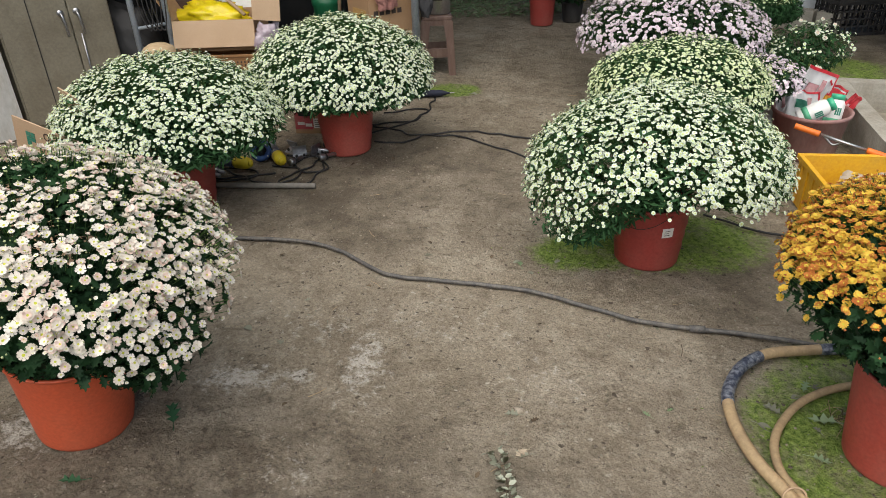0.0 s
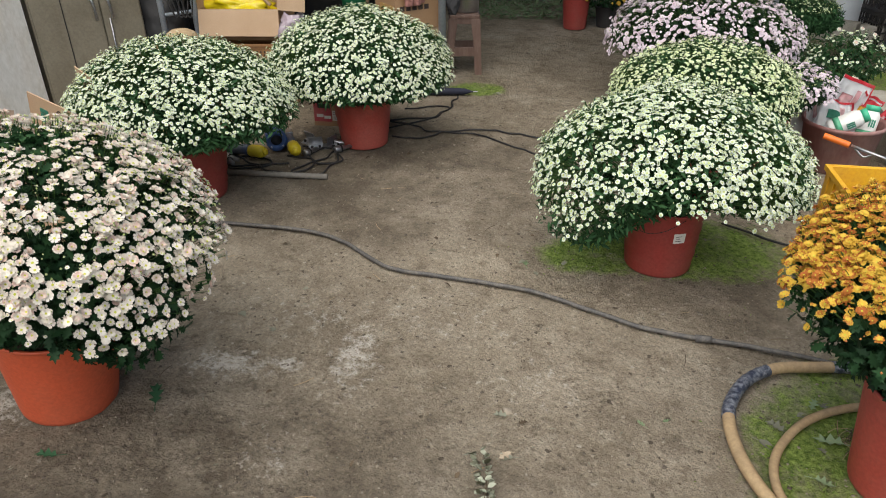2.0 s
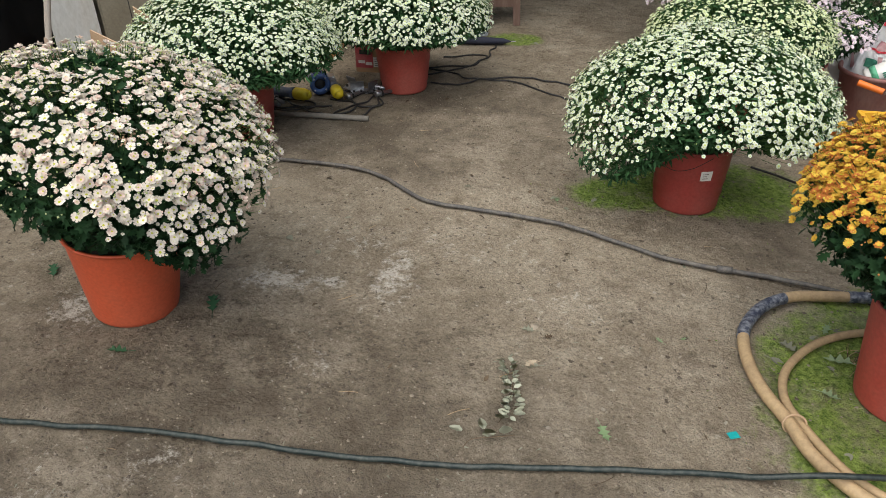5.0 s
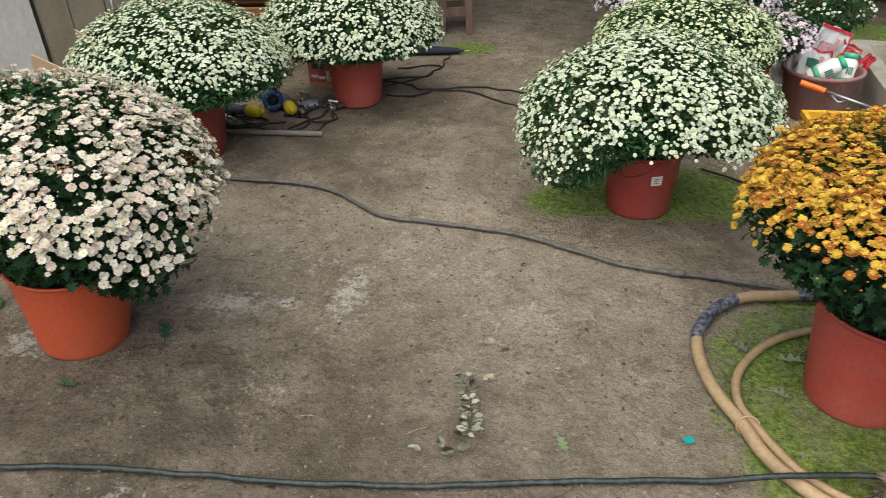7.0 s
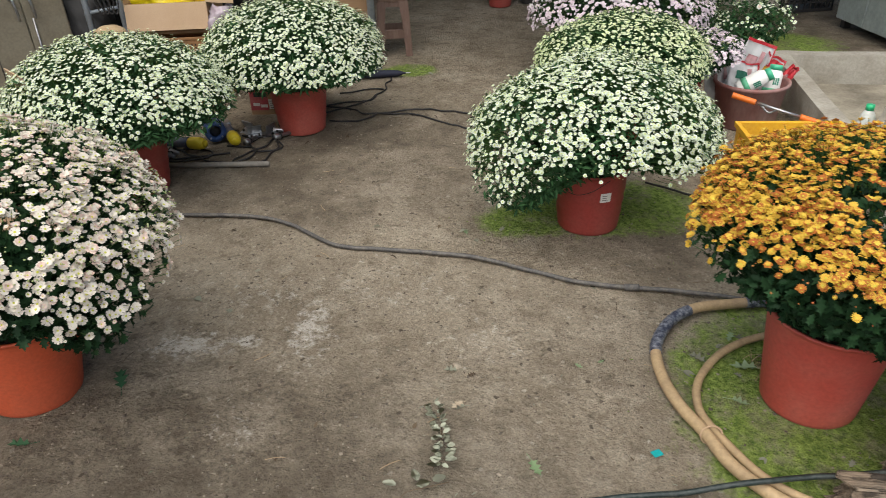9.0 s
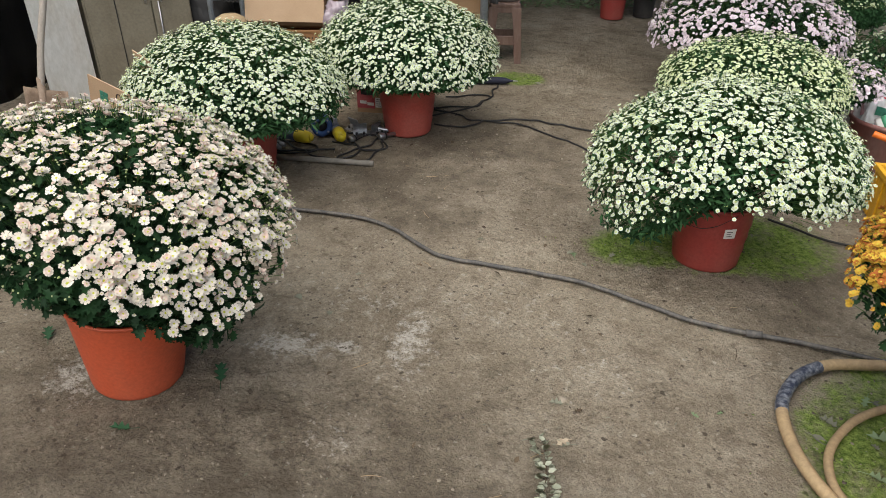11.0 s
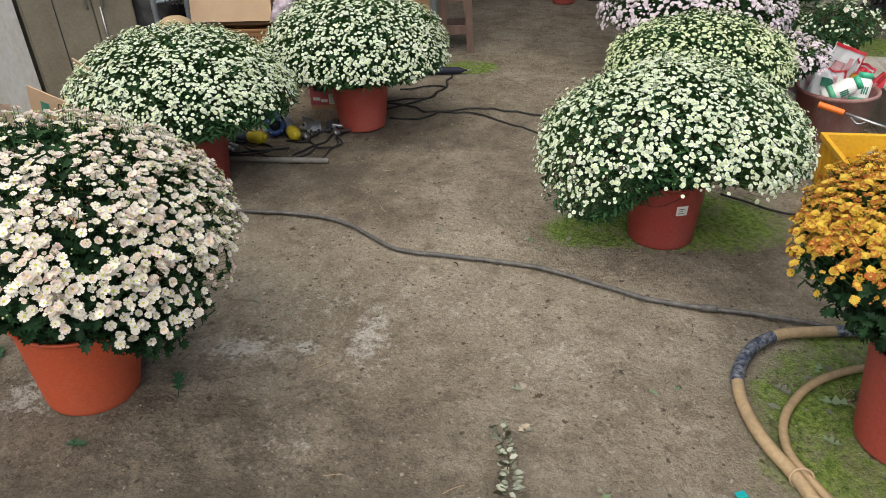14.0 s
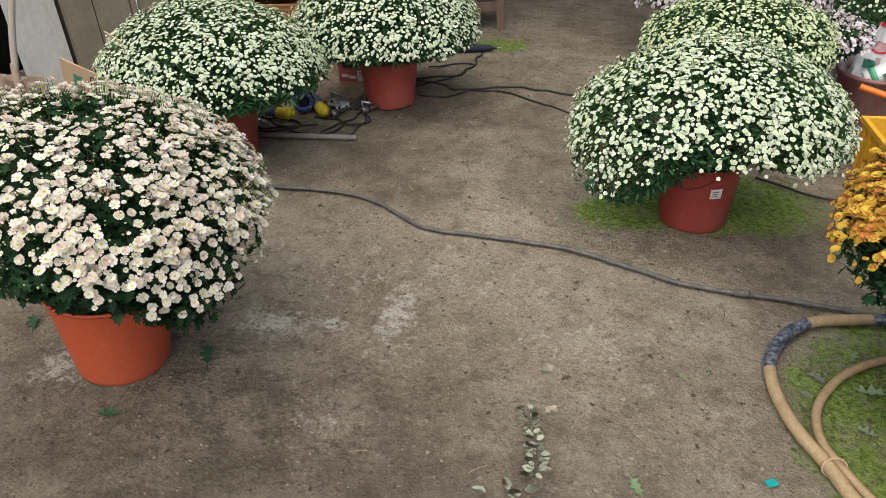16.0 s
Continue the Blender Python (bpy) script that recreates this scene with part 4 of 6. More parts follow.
# ---- hoses and cables ----
def hoses():
    z = 0.012
    mid = [(-1.75, 3.22), (-1.3, 3.2), (-0.95, 3.16), (-0.77, 3.07), (-0.6, 2.92), (-0.48, 2.855), (-0.11, 2.79), (0.12, 2.72), (0.33, 2.61), (0.5, 2.525), (0.7, 2.485), (0.9, 2.44), (1.07, 2.395), (1.3, 2.33)]
    h = thing("water_hose", pose(0, 0, 0), "weathered grey hose snaking across the soil", "hose")
    part("tube", tube([(x, y, z) for x, y in mid], 0.0092, 10, waver=0.008), GREY_HOSE, h, smooth=True)
    part("joint", tube([(0.66, 2.487, z), (0.715, 2.482, z)], 0.0145, 10), GREY_HOSE, h, smooth=True)
    front = [(-2.6, 1.36), (-1.9, 1.375), (-1.49, 1.38), (-1.06, 1.4), (-0.8, 1.4), (-0.48, 1.4), (-0.17, 1.41), (0.06, 1.44), (0.28, 1.465), (0.5, 1.485)]
    rise = [(0.6, 1.487, 0.014), (0.69, 1.487, 0.035), (0.77, 1.487, 0.055), (0.86, 1.495, 0.057), (0.95, 1.505, 0.05), (1.06, 1.485, 0.08), (1.25, 1.48, 0.112), (1.4, 1.48, 0.118), (1.8, 1.65, 0.03), (2.6, 1.7, 0.014)]
    h = thing("garden_hose", pose(0, 0, 0), "dark green rubber hose lying across the path", "hose")
    part("tube", tube([(x, y, 0.013) for x, y in front] + rise, 0.0082, 10, waver=0.006), GREEN_HOSE, h, smooth=True)
    big = [(1.2, 2.36, 0.022), (1.02, 2.345, 0.022), (0.89, 2.325, 0.022), (0.78, 2.255, 0.022), (0.70, 2.14, 0.022), (0.672, 2.04, 0.022), (0.67, 1.92, 0.022), (0.69, 1.81, 0.022), (0.73, 1.7, 0.022), (0.76, 1.59, 0.022), (0.81, 1.505, 0.022), (0.87, 1.44, 0.022), (0.98, 1.36, 0.022), (1.2, 1.2, 0.022), (1.5, 1.05, 0.022)]
    h = thing("spray_hose", pose(0, 0, 0), "thick ribbed tan hose curled on the moss, partly taped blue", "hose")
    line = spline(big, 0.002)
    a = min(range(len(line)), key=lambda k: (line[k] - Vector((0.86, 2.31, 0.022))).length)
    b = min(range(len(line)), key=lambda k: (line[k] - Vector((0.676, 2.07, 0.022))).length)
    e = min(range(len(line)), key=lambda k: (line[k] - Vector((1.08, 2.35, 0.022))).length)
    part("tape", tube(line[:e + 1], 0.0208, 12, rib=0.0006, rib_len=0.03, smooth_line=False), BLUE_TAPE, h, "scuffed blue-black tape", smooth=True)
    part("tube", tube(line[e:a + 1], 0.0192, 12, rib=0.0003, rib_len=0.011, smooth_line=False), TAN_HOSE, h, smooth=True)
    part("tape", tube(line[a:b + 1], 0.0208, 12, rib=0.0006, rib_len=0.03, smooth_line=False), BLUE_TAPE, h, "scuffed blue-black tape", smooth=True)
    part("tube", tube(line[b:], 0.0192, 12, rib=0.0003, rib_len=0.011, smooth_line=False), TAN_HOSE, h, smooth=True)
    thin = [(1.2, 2.19), (1.03, 2.145), (0.91, 2.08), (0.82, 1.99), (0.765, 1.9), (0.745, 1.8), (0.762, 1.72), (0.795, 1.63), (0.84, 1.54), (0.91, 1.47), (1.02, 1.4), (1.23, 1.25), (1.5, 1.12)]
    h = thing("air_hose", pose(0, 0, 0), "thin tan hose tied alongside the thick one", "hose")
    part("tube", tube([(x, y, 0.014) for x, y in thin], 0.0135, 10), TAN_HOSE, h, smooth=True)
    ring = [(0.745 + 0.032 * math.cos(a), 1.69 + 0.01 * math.sin(a), 0.022 + 0.028 * math.sin(a)) for a in np.linspace(0, 6.28, 14)]
    part("tie", tube(ring, 0.003, 5), CARD_PALE, h, smooth=True)
    solo("tan_tube", tube([(1.5, 2.1, 0.02), (1.41, 1.85, 0.09), (1.36, 1.7, 0.11), (1.32, 1.58, 0.11), (1.34, 1.4, 0.1), (1.5, 1.2, 0.02)], 0.012, 8), TAN_HOSE, pose(0, 0, 0), "thin tan tube hanging over the timber", "hose", smooth=True)
    c = 0.007
    for pts in ([(-0.79, 4.45), (-0.62, 4.41), (-0.49, 4.53), (-0.31, 4.61), (-0.06, 4.57), (0.18, 4.47), (0.5, 4.3)],
                [(-0.85, 4.72), (-0.7, 4.66), (-0.56, 4.55), (-0.31, 4.53), (-0.13, 4.42), (0.14, 4.18), (0.4, 4.0)],
                [(-0.95, 4.7), (-0.81, 4.76), (-0.56, 4.84), (-0.48, 5.11), (-0.46, 5.4), (-0.6, 5.5)],
                [(-0.9, 4.6), (-0.8, 4.62), (-0.62, 4.78), (-0.5, 4.98), (-0.55, 5.05), (-0.8, 4.98)],
                [(-1.11, 4.5), (-1.05, 4.21), (-1.06, 3.9), (-1.14, 3.8), (-1.25, 3.86), (-1.12, 4.08), (-1.0, 4.28)],
                [(-1.75, 3.95), (-1.55, 3.86), (-1.4, 3.95), (-1.52, 4.05), (-1.7, 4.0), (-1.62, 3.9), (-1.3, 3.98)],
                [(-1.3, 4.25), (-1.1, 4.2), (-1.02, 4.05), (-1.12, 3.97), (-1.22, 4.1), (-1.1, 4.3)],
                [(-1.7, 4.1), (-1.48, 3.92), (-1.3, 3.82), (-1.16, 3.9), (-1.18, 4.02), (-1.35, 4.08)],
                [(0.95, 3.42), (1.15, 3.28), (1.4, 3.16), (1.7, 3.1)]):
        solo("power_cable", tube([(x, y, c) for x, y in pts], 0.0055, 6, waver=0.03), BLACK_RUBBER, pose(0, 0, 0), "black power cable trailing over the soil", "cable", "power cables", smooth=True)


hoses()


# ---- left side: tools, boxes, locker ----
def grinder(x, y, turn):
    t = thing("power_tool", pose(x, y, 0.0, 0, 0, turn), "dusty grey power tool with a yellow plastic cap", "power tool", "power tools")
    part("cap", lathe([(0.001, -0.05), (0.028, -0.048), (0.036, -0.035), (0.037, 0.02), (0.03, 0.05), (0.001, 0.052)], 20), LEMON, t, "yellow plastic cap", pose(0.11, 0, 0.045, 0, 90, 0), smooth=True)
    part("knob", lathe([(0.001, 0), (0.02, 0), (0.02, 0.014), (0.001, 0.016)], 14), LEMON, t, "", pose(0.16, 0, 0.045, 0, 90, 0), smooth=True)
    part("body", lathe([(0.001, -0.1), (0.026, -0.1), (0.032, -0.06), (0.03, 0.03), (0.036, 0.06), (0.001, 0.06)], 20), surface("blue-grey casing", (0.07, 0.09, 0.14), (0.2, 0.19, 0.18), 0.5, 12, 60), t, "", pose(0, 0, 0.045, 0, 90, 0), smooth=True)
    part("head", boxed(-0.17, -0.035, 0.004, -0.09, 0.035, 0.075, bevel=0.012), STEEL, t)
    part("flange", lathe([(0.012, 0), (0.03, 0), (0.03, 0.012), (0.012, 0.012)], 20), STEEL, t, "", pose(-0.13, -0.045, 0.04, 80, 0, 0), smooth=True)


grinder(-1.36, 4.2, -62)
grinder(-1.62, 4.06, -12)
MOTOR_BLUE = surface("blue motor casing", (0.03, 0.085, 0.26), (0.12, 0.12, 0.13), 0.5, 12, 60, amount=0.5)
m = thing("motor_housing", pose(-1.45, 4.2, 0.066, 84, 0, 24), "dusty blue motor housing among the tools", "motor")
part("casing", lathe([(0.001, -0.08), (0.05, -0.08), (0.056, -0.06), (0.056, 0.05), (0.062, 0.055), (0.062, 0.07), (0.034, 0.072), (0.032, 0.05)], 28, 0.01), MOTOR_BLUE, m, smooth=True)
part("bore", lathe([(0.001, 0.045), (0.032, 0.046), (0.032, 0.052), (0.001, 0.05)], 20), BLACK_PLASTIC, m, smooth=True)
for k in range(4):
    part("bolt", lathe([(0.001, 0.07), (0.006, 0.07), (0.006, 0.078), (0.001, 0.079)], 6), STEEL, m, at=pose(0.048 * math.cos(k * 1.57 + 0.8), 0.048 * math.sin(k * 1.57 + 0.8), 0))
for k in range(7):
    part("fin", boxed(-0.003, 0.05, -0.06, 0.003, 0.066, 0.045, m=pose(0, 0, 0, 0, 0, -60 + 20 * k)), MOTOR_BLUE, m)
for x, y, a, tilt in ((-1.2, 4.22, 20, 12), (-1.27, 4.3, -35, 24), (-1.1, 4.26, 65, 8), (-1.7, 4.1, 40, 15)):
    d = thing("metal_bracket", pose(x, y, 0.004, tilt, 0, a), "dusty bent steel bracket among the tools", "bracket", "metal brackets")
    part("plate", boxed(-0.055, -0.03, 0.0, 0.055, 0.03, 0.008, bevel=0.002), STEEL, d)
    part("flange", boxed(-0.055, 0.022, 0.008, 0.03, 0.03, 0.06, bevel=0.002), STEEL, d)
    for bx in (-0.035, 0.01):
        part("bolt", lathe([(0.001, 0.008), (0.008, 0.008), (0.008, 0.02), (0.001, 0.021)], 6), BLACK_PLASTIC, d, at=pose(bx, -0.008, 0))
for k, (x, y, a, l) in enumerate(((-1.72, 3.9, 70, 0.1), (-1.78, 3.96, 10, 0.12), (-1.68, 4.0, -30, 0.1), (-1.08, 4.15, 40, 0.12), (-1.74, 4.0, 30, 0.09), (-1.66, 3.95, -40, 0.07), (-1.5, 4.3, 10, 0.12), (-1.24, 4.08, 60, 0.1), (-1.15, 4.3, -20, 0.12), (-1.7, 4.12, 80, 0.08))):
    d = thing("tool_fitting", pose(x, y, 0.022, 0, 0, a), "dusty metal tool fitting on the soil", "fitting", "tool fittings")
    part("barrel", lathe([(0.001, 0), (0.02, 0), (0.021, 0.01), (0.018, 0.4 * l), (0.012, 0.45 * l), (0.012, l), (0.001, l)], 14), STEEL, d, "", pose(0, 0, 0, 0, 90, 0), smooth=True)
    part("nut", lathe([(0.012, 0.3 * l), (0.024, 0.3 * l), (0.024, 0.38 * l), (0.012, 0.38 * l)], 6), BLACK_PLASTIC, d, "", pose(0, 0, 0, 0, 90, 0))
solo("metal_pipe", tube([(-1.62, 3.79, 0.016), (-1.03, 3.775, 0.016)], 0.0155, 14, smooth_line=False), surface("dusty grey pipe", (0.24, 0.22, 0.19), (0.14, 0.125, 0.105), 0.7, 9, 60), pose(0, 0, 0), "dusty grey pipe lying in front of the power tools", "pipe", smooth=True)
u = thing("umbrella", pose(-0.57, 5.33, 0.028, 0, 0, 3), "folded navy umbrella lying on the soil", "umbrella")
part("canopy", lathe([(0.004, -0.22), (0.026, -0.2), (0.03, 0.0), (0.024, 0.16), (0.01, 0.2), (0.005, 0.22)], 14, 0.06), NAVY, u, "", pose(0, 0, 0, 0, 90, 0), smooth=True)
part("tip", lathe([(0.004, 0.2), (0.004, 0.25), (0.002, 0.255)], 8), STEEL, u, "", pose(0, 0, 0, 0, 90, 0), smooth=True)


def fruit_box():
    b = thing("fruit_box", pose(-1.17, 4.74, 0, 0, 0, -4), "red and brown printed cardboard fruit box", "box")
    w, d, h = 0.3, 0.26, 0.19
    bm = bmesh.new()
    box(bm, -w / 2, -d / 2, 0, w / 2, d / 2, 0.012)
    for y in (-d / 2, d / 2 - 0.006):
        box(bm, -w / 2, y, 0.012, w / 2, y + 0.006, h)
    for x in (-w / 2, w / 2 - 0.006):
        box(bm, x, -d / 2 + 0.006, 0.012, x + 0.006, d / 2 - 0.006, h)
    part("carton", bm, CARD, b)
    part("red_print", boxed(-w / 2 + 0.002, -d / 2 - 0.003, 0.03, -0.03, -d / 2 - 0.0005, h - 0.002), surface("faded red print", (0.46, 0.07, 0.08), (0.5, 0.2, 0.19), 0.6, 8, 60), b, "faded red printed band")
    # No opening is cut: a black patch gives the handle hole's dark inside.
    part("handle_hole_dark", boxed(-0.12, -d / 2 - 0.005, 0.12, -0.04, -d / 2 - 0.0035, 0.15, bevel=0.0007), BLACK_PLASTIC, b)
    part("label", boxed(-0.025, -d / 2 - 0.006, 0.04, 0.06, -d / 2 - 0.0035, 0.105), LABEL_WHITE, b, "white paper label")
    for k in range(4):
        part("print_bar", boxed(-0.017, -d / 2 - 0.0075, 0.05 + k * 0.014, 0.045 - 0.01 * (k % 2), -d / 2 - 0.0065, 0.053 + k * 0.014), INK, b)
    for x0, z0 in ((-0.13, 0.06), (-0.08, 0.05)):
        part("print_bar", boxed(x0, -d / 2 - 0.0045, z0, x0 + 0.045, -d / 2 - 0.0035, z0 + 0.02), LABEL_WHITE, b)


fruit_box()


def locker():
    b = thing("locker", pose(-3.12, 4.62, 0, 0, 0, 40), "old beige steel locker with two doors and chrome handles", "locker")
    w0, w1, d, h = 0.01, 0.69, 0.45, 1.8
    part("body", boxed(w0, 0.02, 0.0, w1, d, h, bevel=0.008), LOCKER, b)
    for x0, x1 in ((w0 + 0.01, 0.427), (0.435, w1 - 0.01)):
        dr = part("door", boxed(x0, -0.002, 0.06, x1, 0.019, h - 0.03, bevel=0.005), LOCKER, b)
        hx = x1 - 0.045 if x1 < 0.5 else x0 + 0.045
        part("handle", tube([(hx, 0.0, 0.74), (hx, -0.035, 0.735), (hx + 0.005, -0.045, 0.69), (hx + 0.01, -0.04, 0.62), (hx + 0.01, -0.03, 0.6)], 0.009, 8), STEEL, dr, "chrome lever handle", smooth=True)
        part("lock_plate", lathe([(0.001, 0), (0.022, 0), (0.02, 0.006), (0.001, 0.008)], 16), STEEL, dr, "", pose(hx, -0.003, 0.74, 90, 0, 0), smooth=True)
    part("fold_line", boxed(0.2, -0.006, 0.1, 0.206, -0.0025, h - 0.06), BLACK_PLASTIC, b)
    part("latch_rod", tube([(0.475, -0.012, 0.6), (0.47, -0.012, 0.1)], 0.006, 8, smooth_line=False), STEEL, b, smooth=True)


locker()
solo("standing_board", boxed(-0.31, -0.01, 0, -0.015, 0.02, 1.9, bevel=0.006), WHITE_PANEL, pose(-3.12, 4.62, 0, 0, 0, 40), "stained white sheet board standing beside the locker", "board")


def shovel():
    s = thing("shovel", pose(-2.945, 3.76, 0.0, -8, 4, 0), "worn square shovel with a pale wooden shaft", "shovel")
    bm = bmesh.new()
    grid = []
    for j in range(9):
        v = j / 8
        row = []
        for i in range(9):
            u = i / 8 * 2 - 1
            wd = 0.125 + 0.012 * v
            row.append(bm.verts.new((u * wd, 0.02 * u * u - 0.012 * math.exp(-(u * 5) ** 2), 0.01 + v * 0.33)))
        grid.append(row)
    for a, c in zip(grid, grid[1:]):
        for i in range(8):
            bm.faces.new((a[i], a[i + 1], c[i + 1], c[i]))
    bmesh.ops.solidify(bm, geom=bm.faces[:], thickness=0.003)
    part("blade", bm, SHOVEL_STEEL, s, "earth-stained steel blade", smooth=True)
    part("socket", lathe([(0.012, 0.12), (0.019, 0.26), (0.021, 0.40), (0.019, 0.41)], 14), SHOVEL_STEEL, s, "", pose(0, -0.012, 0), smooth=True)
    part("shaft", tube([(0, -0.012, 0.34), (0.028, -0.012, 0.58), (0.08, -0.012, 0.83), (0.17, -0.012, 1.3)], 0.018, 12, 0.05), surface("bleached wood", (0.55, 0.50, 0.44), (0.42, 0.36, 0.3), 0.8, 6, 60, stretch=(6, 6, 1)), s, "pale bleached wooden shaft", smooth=True)
    solo("feed_sack", bag(0.34, 0.28, 0.30, 52, 0.35), surface("grey-beige sack", (0.40, 0.36, 0.3), (0.28, 0.24, 0.19), 0.9, 8, 90, relief=0.5), pose(-2.92, 3.36, 0), "crumpled grey-beige sack beside the shovel", "sack", smooth=True)


shovel()


def apple_carton():
    b = thing("cardboard_box", pose(-2.12, 3.1, 0, 0, 0, -14), "open pale cardboard box with a green mark and dark lettering", "cardboard box")
    w, d, h = 0.46, 0.34, 0.42
    bm = bmesh.new()
    box(bm, -w / 2, -d / 2, 0, w / 2, d / 2, 0.012)
    for y in (-d / 2, d / 2 - 0.006):
        box(bm, -w / 2, y, 0.012, w / 2, y + 0.006, h)
    for x in (-w / 2, w / 2 - 0.006):
        box(bm, x, -d / 2 + 0.006, 0.012, x + 0.006, d / 2 - 0.006, h)
    part("carton", bm, CARD_PALE, b)
    m = pose(0, d / 2 - 0.01, h - 0.065, 8, 9, 0)
    part("flap", boxed(-w / 2, 0, 0, w / 2, 0.006, 0.2, m=m @ pose(0, 0, 0, 0, 9, 0)), CARD_PALE, b)
    for i, j in ((0, 0), (1, 0), (0, 1), (1, 1), (0, 2)):
        part("green_mark", boxed(-0.165 + 0.024 * i, -0.003, 0.10 + 0.026 * (2 - j) - 0.03, -0.144 + 0.024 * i, -0.001, 0.123 + 0.026 * (2 - j) - 0.03, m=m @ pose(0, 0, 0, 0, 9, 0)), GREEN_INK, b, "green printed mark")
    cu = bpy.data.curves.new("lettering", "FONT")
    cu.body, cu.size, cu.extrude = "아파", 0.066, 0.0004
    cu.materials.append(INK)
    t = new("lettering", cu)
    t.parent = b
    t.matrix_basis = m @ pose(0, 0, 0, 0, 9, 0) @ pose(-0.075, -0.0025, 0.125, 90, 0, 0)
    part("flap", boxed(0, -0.12, 0, 0.006, 0.12, 0.16, m=pose(-w / 2, 0.0, h - 0.06, 0, -75, 0)), CARD_PALE, b)
    part("flap", boxed(0, -0.12, 0, 0.006, 0.12, 0.16, m=pose(w / 2 - 0.2, 0.32, h + 0.1, 0, -10, 60)), CARD_PALE, b)


apple_carton()


def open_box():
    b = thing("cardboard_box", pose(-1.9, 5.2, 0.45, 0, 0, 3), "open brown cardboard box with its flaps folded out", "cardboard box")
    w, d, h = 0.54, 0.4, 0.2
    bm = bmesh.new()
    box(bm, -w / 2, -d / 2, 0, w / 2, d / 2, 0.012)
    for y in (-d / 2, d / 2 - 0.006):
        box(bm, -w / 2, y, 0.012, w / 2, y + 0.006, h)
    for x in (-w / 2, w / 2 - 0.006):
        box(bm, x, -d / 2 + 0.006, 0.012, x + 0.006, d / 2 - 0.006, h)
    part("carton", bm, CARD, b)
    part("flap", boxed(-w / 2, -0.006, -0.17, w / 2, 0, 0.0, m=pose(0, -d / 2 - 0.002, h - 0.002, -14, 0, 0)), CARD_PALE, b)
    part("flap", boxed(0, -d / 2, 0, 0.006, d / 2, 0.26, m=pose(w / 2 - 0.006, 0, h, 0, 25, 0)), CARD, b)
    part("flap", boxed(0.0, -0.006, 0.0, 0.19, 0, 0.3, m=pose(w / 2 - 0.004, -d / 2 - 0.001, h - 0.005, -6, 3, -8)), CARD_PALE, b)
    part("flap", boxed(-0.006, -d / 2, 0, 0, d / 2, 0.26, m=pose(-w / 2 + 0.006, 0, h, 0, -30, 0)), CARD, b)
    part("flap", boxed(-w / 2, 0, 0, w / 2, 0.006, 0.2, m=pose(0, d / 2 - 0.006, h, -20, 0, 0)), WHITE_PLASTIC, b, "white-lined flap")
    solo("plastic_bag", bag(0.46, 0.24, 0.19, 5, 0.42), surface("yellow film", (0.72, 0.58, 0.01), (0.6, 0.44, 0.02), 0.3, 10, 30, relief=0.6), pose(-1.95, 5.19, 0.55, 4, 6, 0), "crumpled bright yellow plastic bag in the open box", "plastic bag", smooth=True)
    solo("plastic_bag", bag(0.2, 0.14, 0.2, 12, 0.4), surface("clear film", (0.40, 0.33, 0.38), (0.5, 0.46, 0.5), 0.25, 14, 30, relief=0.6), pose(-1.54, 5.02, 0.42), "crumpled clear bag with purple print", "plastic bag", smooth=True)
    solo("wooden_stick", tube([(-2.1, 5.3, 0.95), (-1.7, 5.1, 0.66)], 0.012, 8, smooth_line=False), CARD_PALE, pose(0, 0, 0), "pale wooden stick lying across the box", "stick", smooth=True)


open_box()


def crate(name, at, w, d, h, mat, label, slots=7, rows=3, group="", solid=False):
    """A plastic crate with ribbed or pierced sides and an open top."""
    c = thing(name, at, label, "crate", group)
    t = 0.014
    part("base", boxed(-w / 2, -d / 2, 0, w / 2, d / 2, t), mat, c)
    for k in range(rows + 1):
        z = t + (h - 0.03 - t) * k / rows
        hh = 0.03 if k == rows else (0.012 if not solid else (h - 0.05) / rows)
        bm = bmesh.new()
        for y in (-d / 2, d / 2 - t):
            box(bm, -w / 2, y, z, w / 2, y + t, z + hh)
        for x in (-w / 2, w / 2 - t):
            box(bm, x, -d / 2 + t, z, x + t, d / 2 - t, z + hh)
        part("side_band", bm, mat, c)
        if solid and k < rows:
            # Holes are not cut: small black marks stand for their shaded insides.
            bm = bmesh.new()
            for i in range(22):
                x = -w / 2 + 0.03 + (w - 0.06) * i / 21
                for dz in (0.3, 0.7):
                    box(bm, x - 0.004, -d / 2 - 0.002, z + hh * dz - 0.006, x + 0.004, -d / 2 - 0.0005, z + hh * dz + 0.006)
            tagged(part("perforation_dark", bm, BLACK_PLASTIC, c), kind="stuff")
    if not solid:
        for k in range(slots + 1):
            x = -w / 2 + (w - t) * k / slots
            for y in (-d / 2 + 0.001, d / 2 - t - 0.001):
                part("slat", boxed(x + 0.001, y, t, x + t - 0.001, y + t - 0.002, h - 0.03), mat, c)
            y = -d / 2 + (d - t) * k / slots
            for x in (-w / 2 + 0.001, w / 2 - t - 0.001):
                part("slat", boxed(x, y + 0.001, t, x + t - 0.002, y + t - 0.001, h - 0.03), mat, c)
    part("rim", boxed(-w / 2 - 0.008, -d / 2 - 0.008, h - 0.012, w / 2 + 0.008, -d / 2 - 0.001, h + 0.004, bevel=0.002), mat, c)
    return c


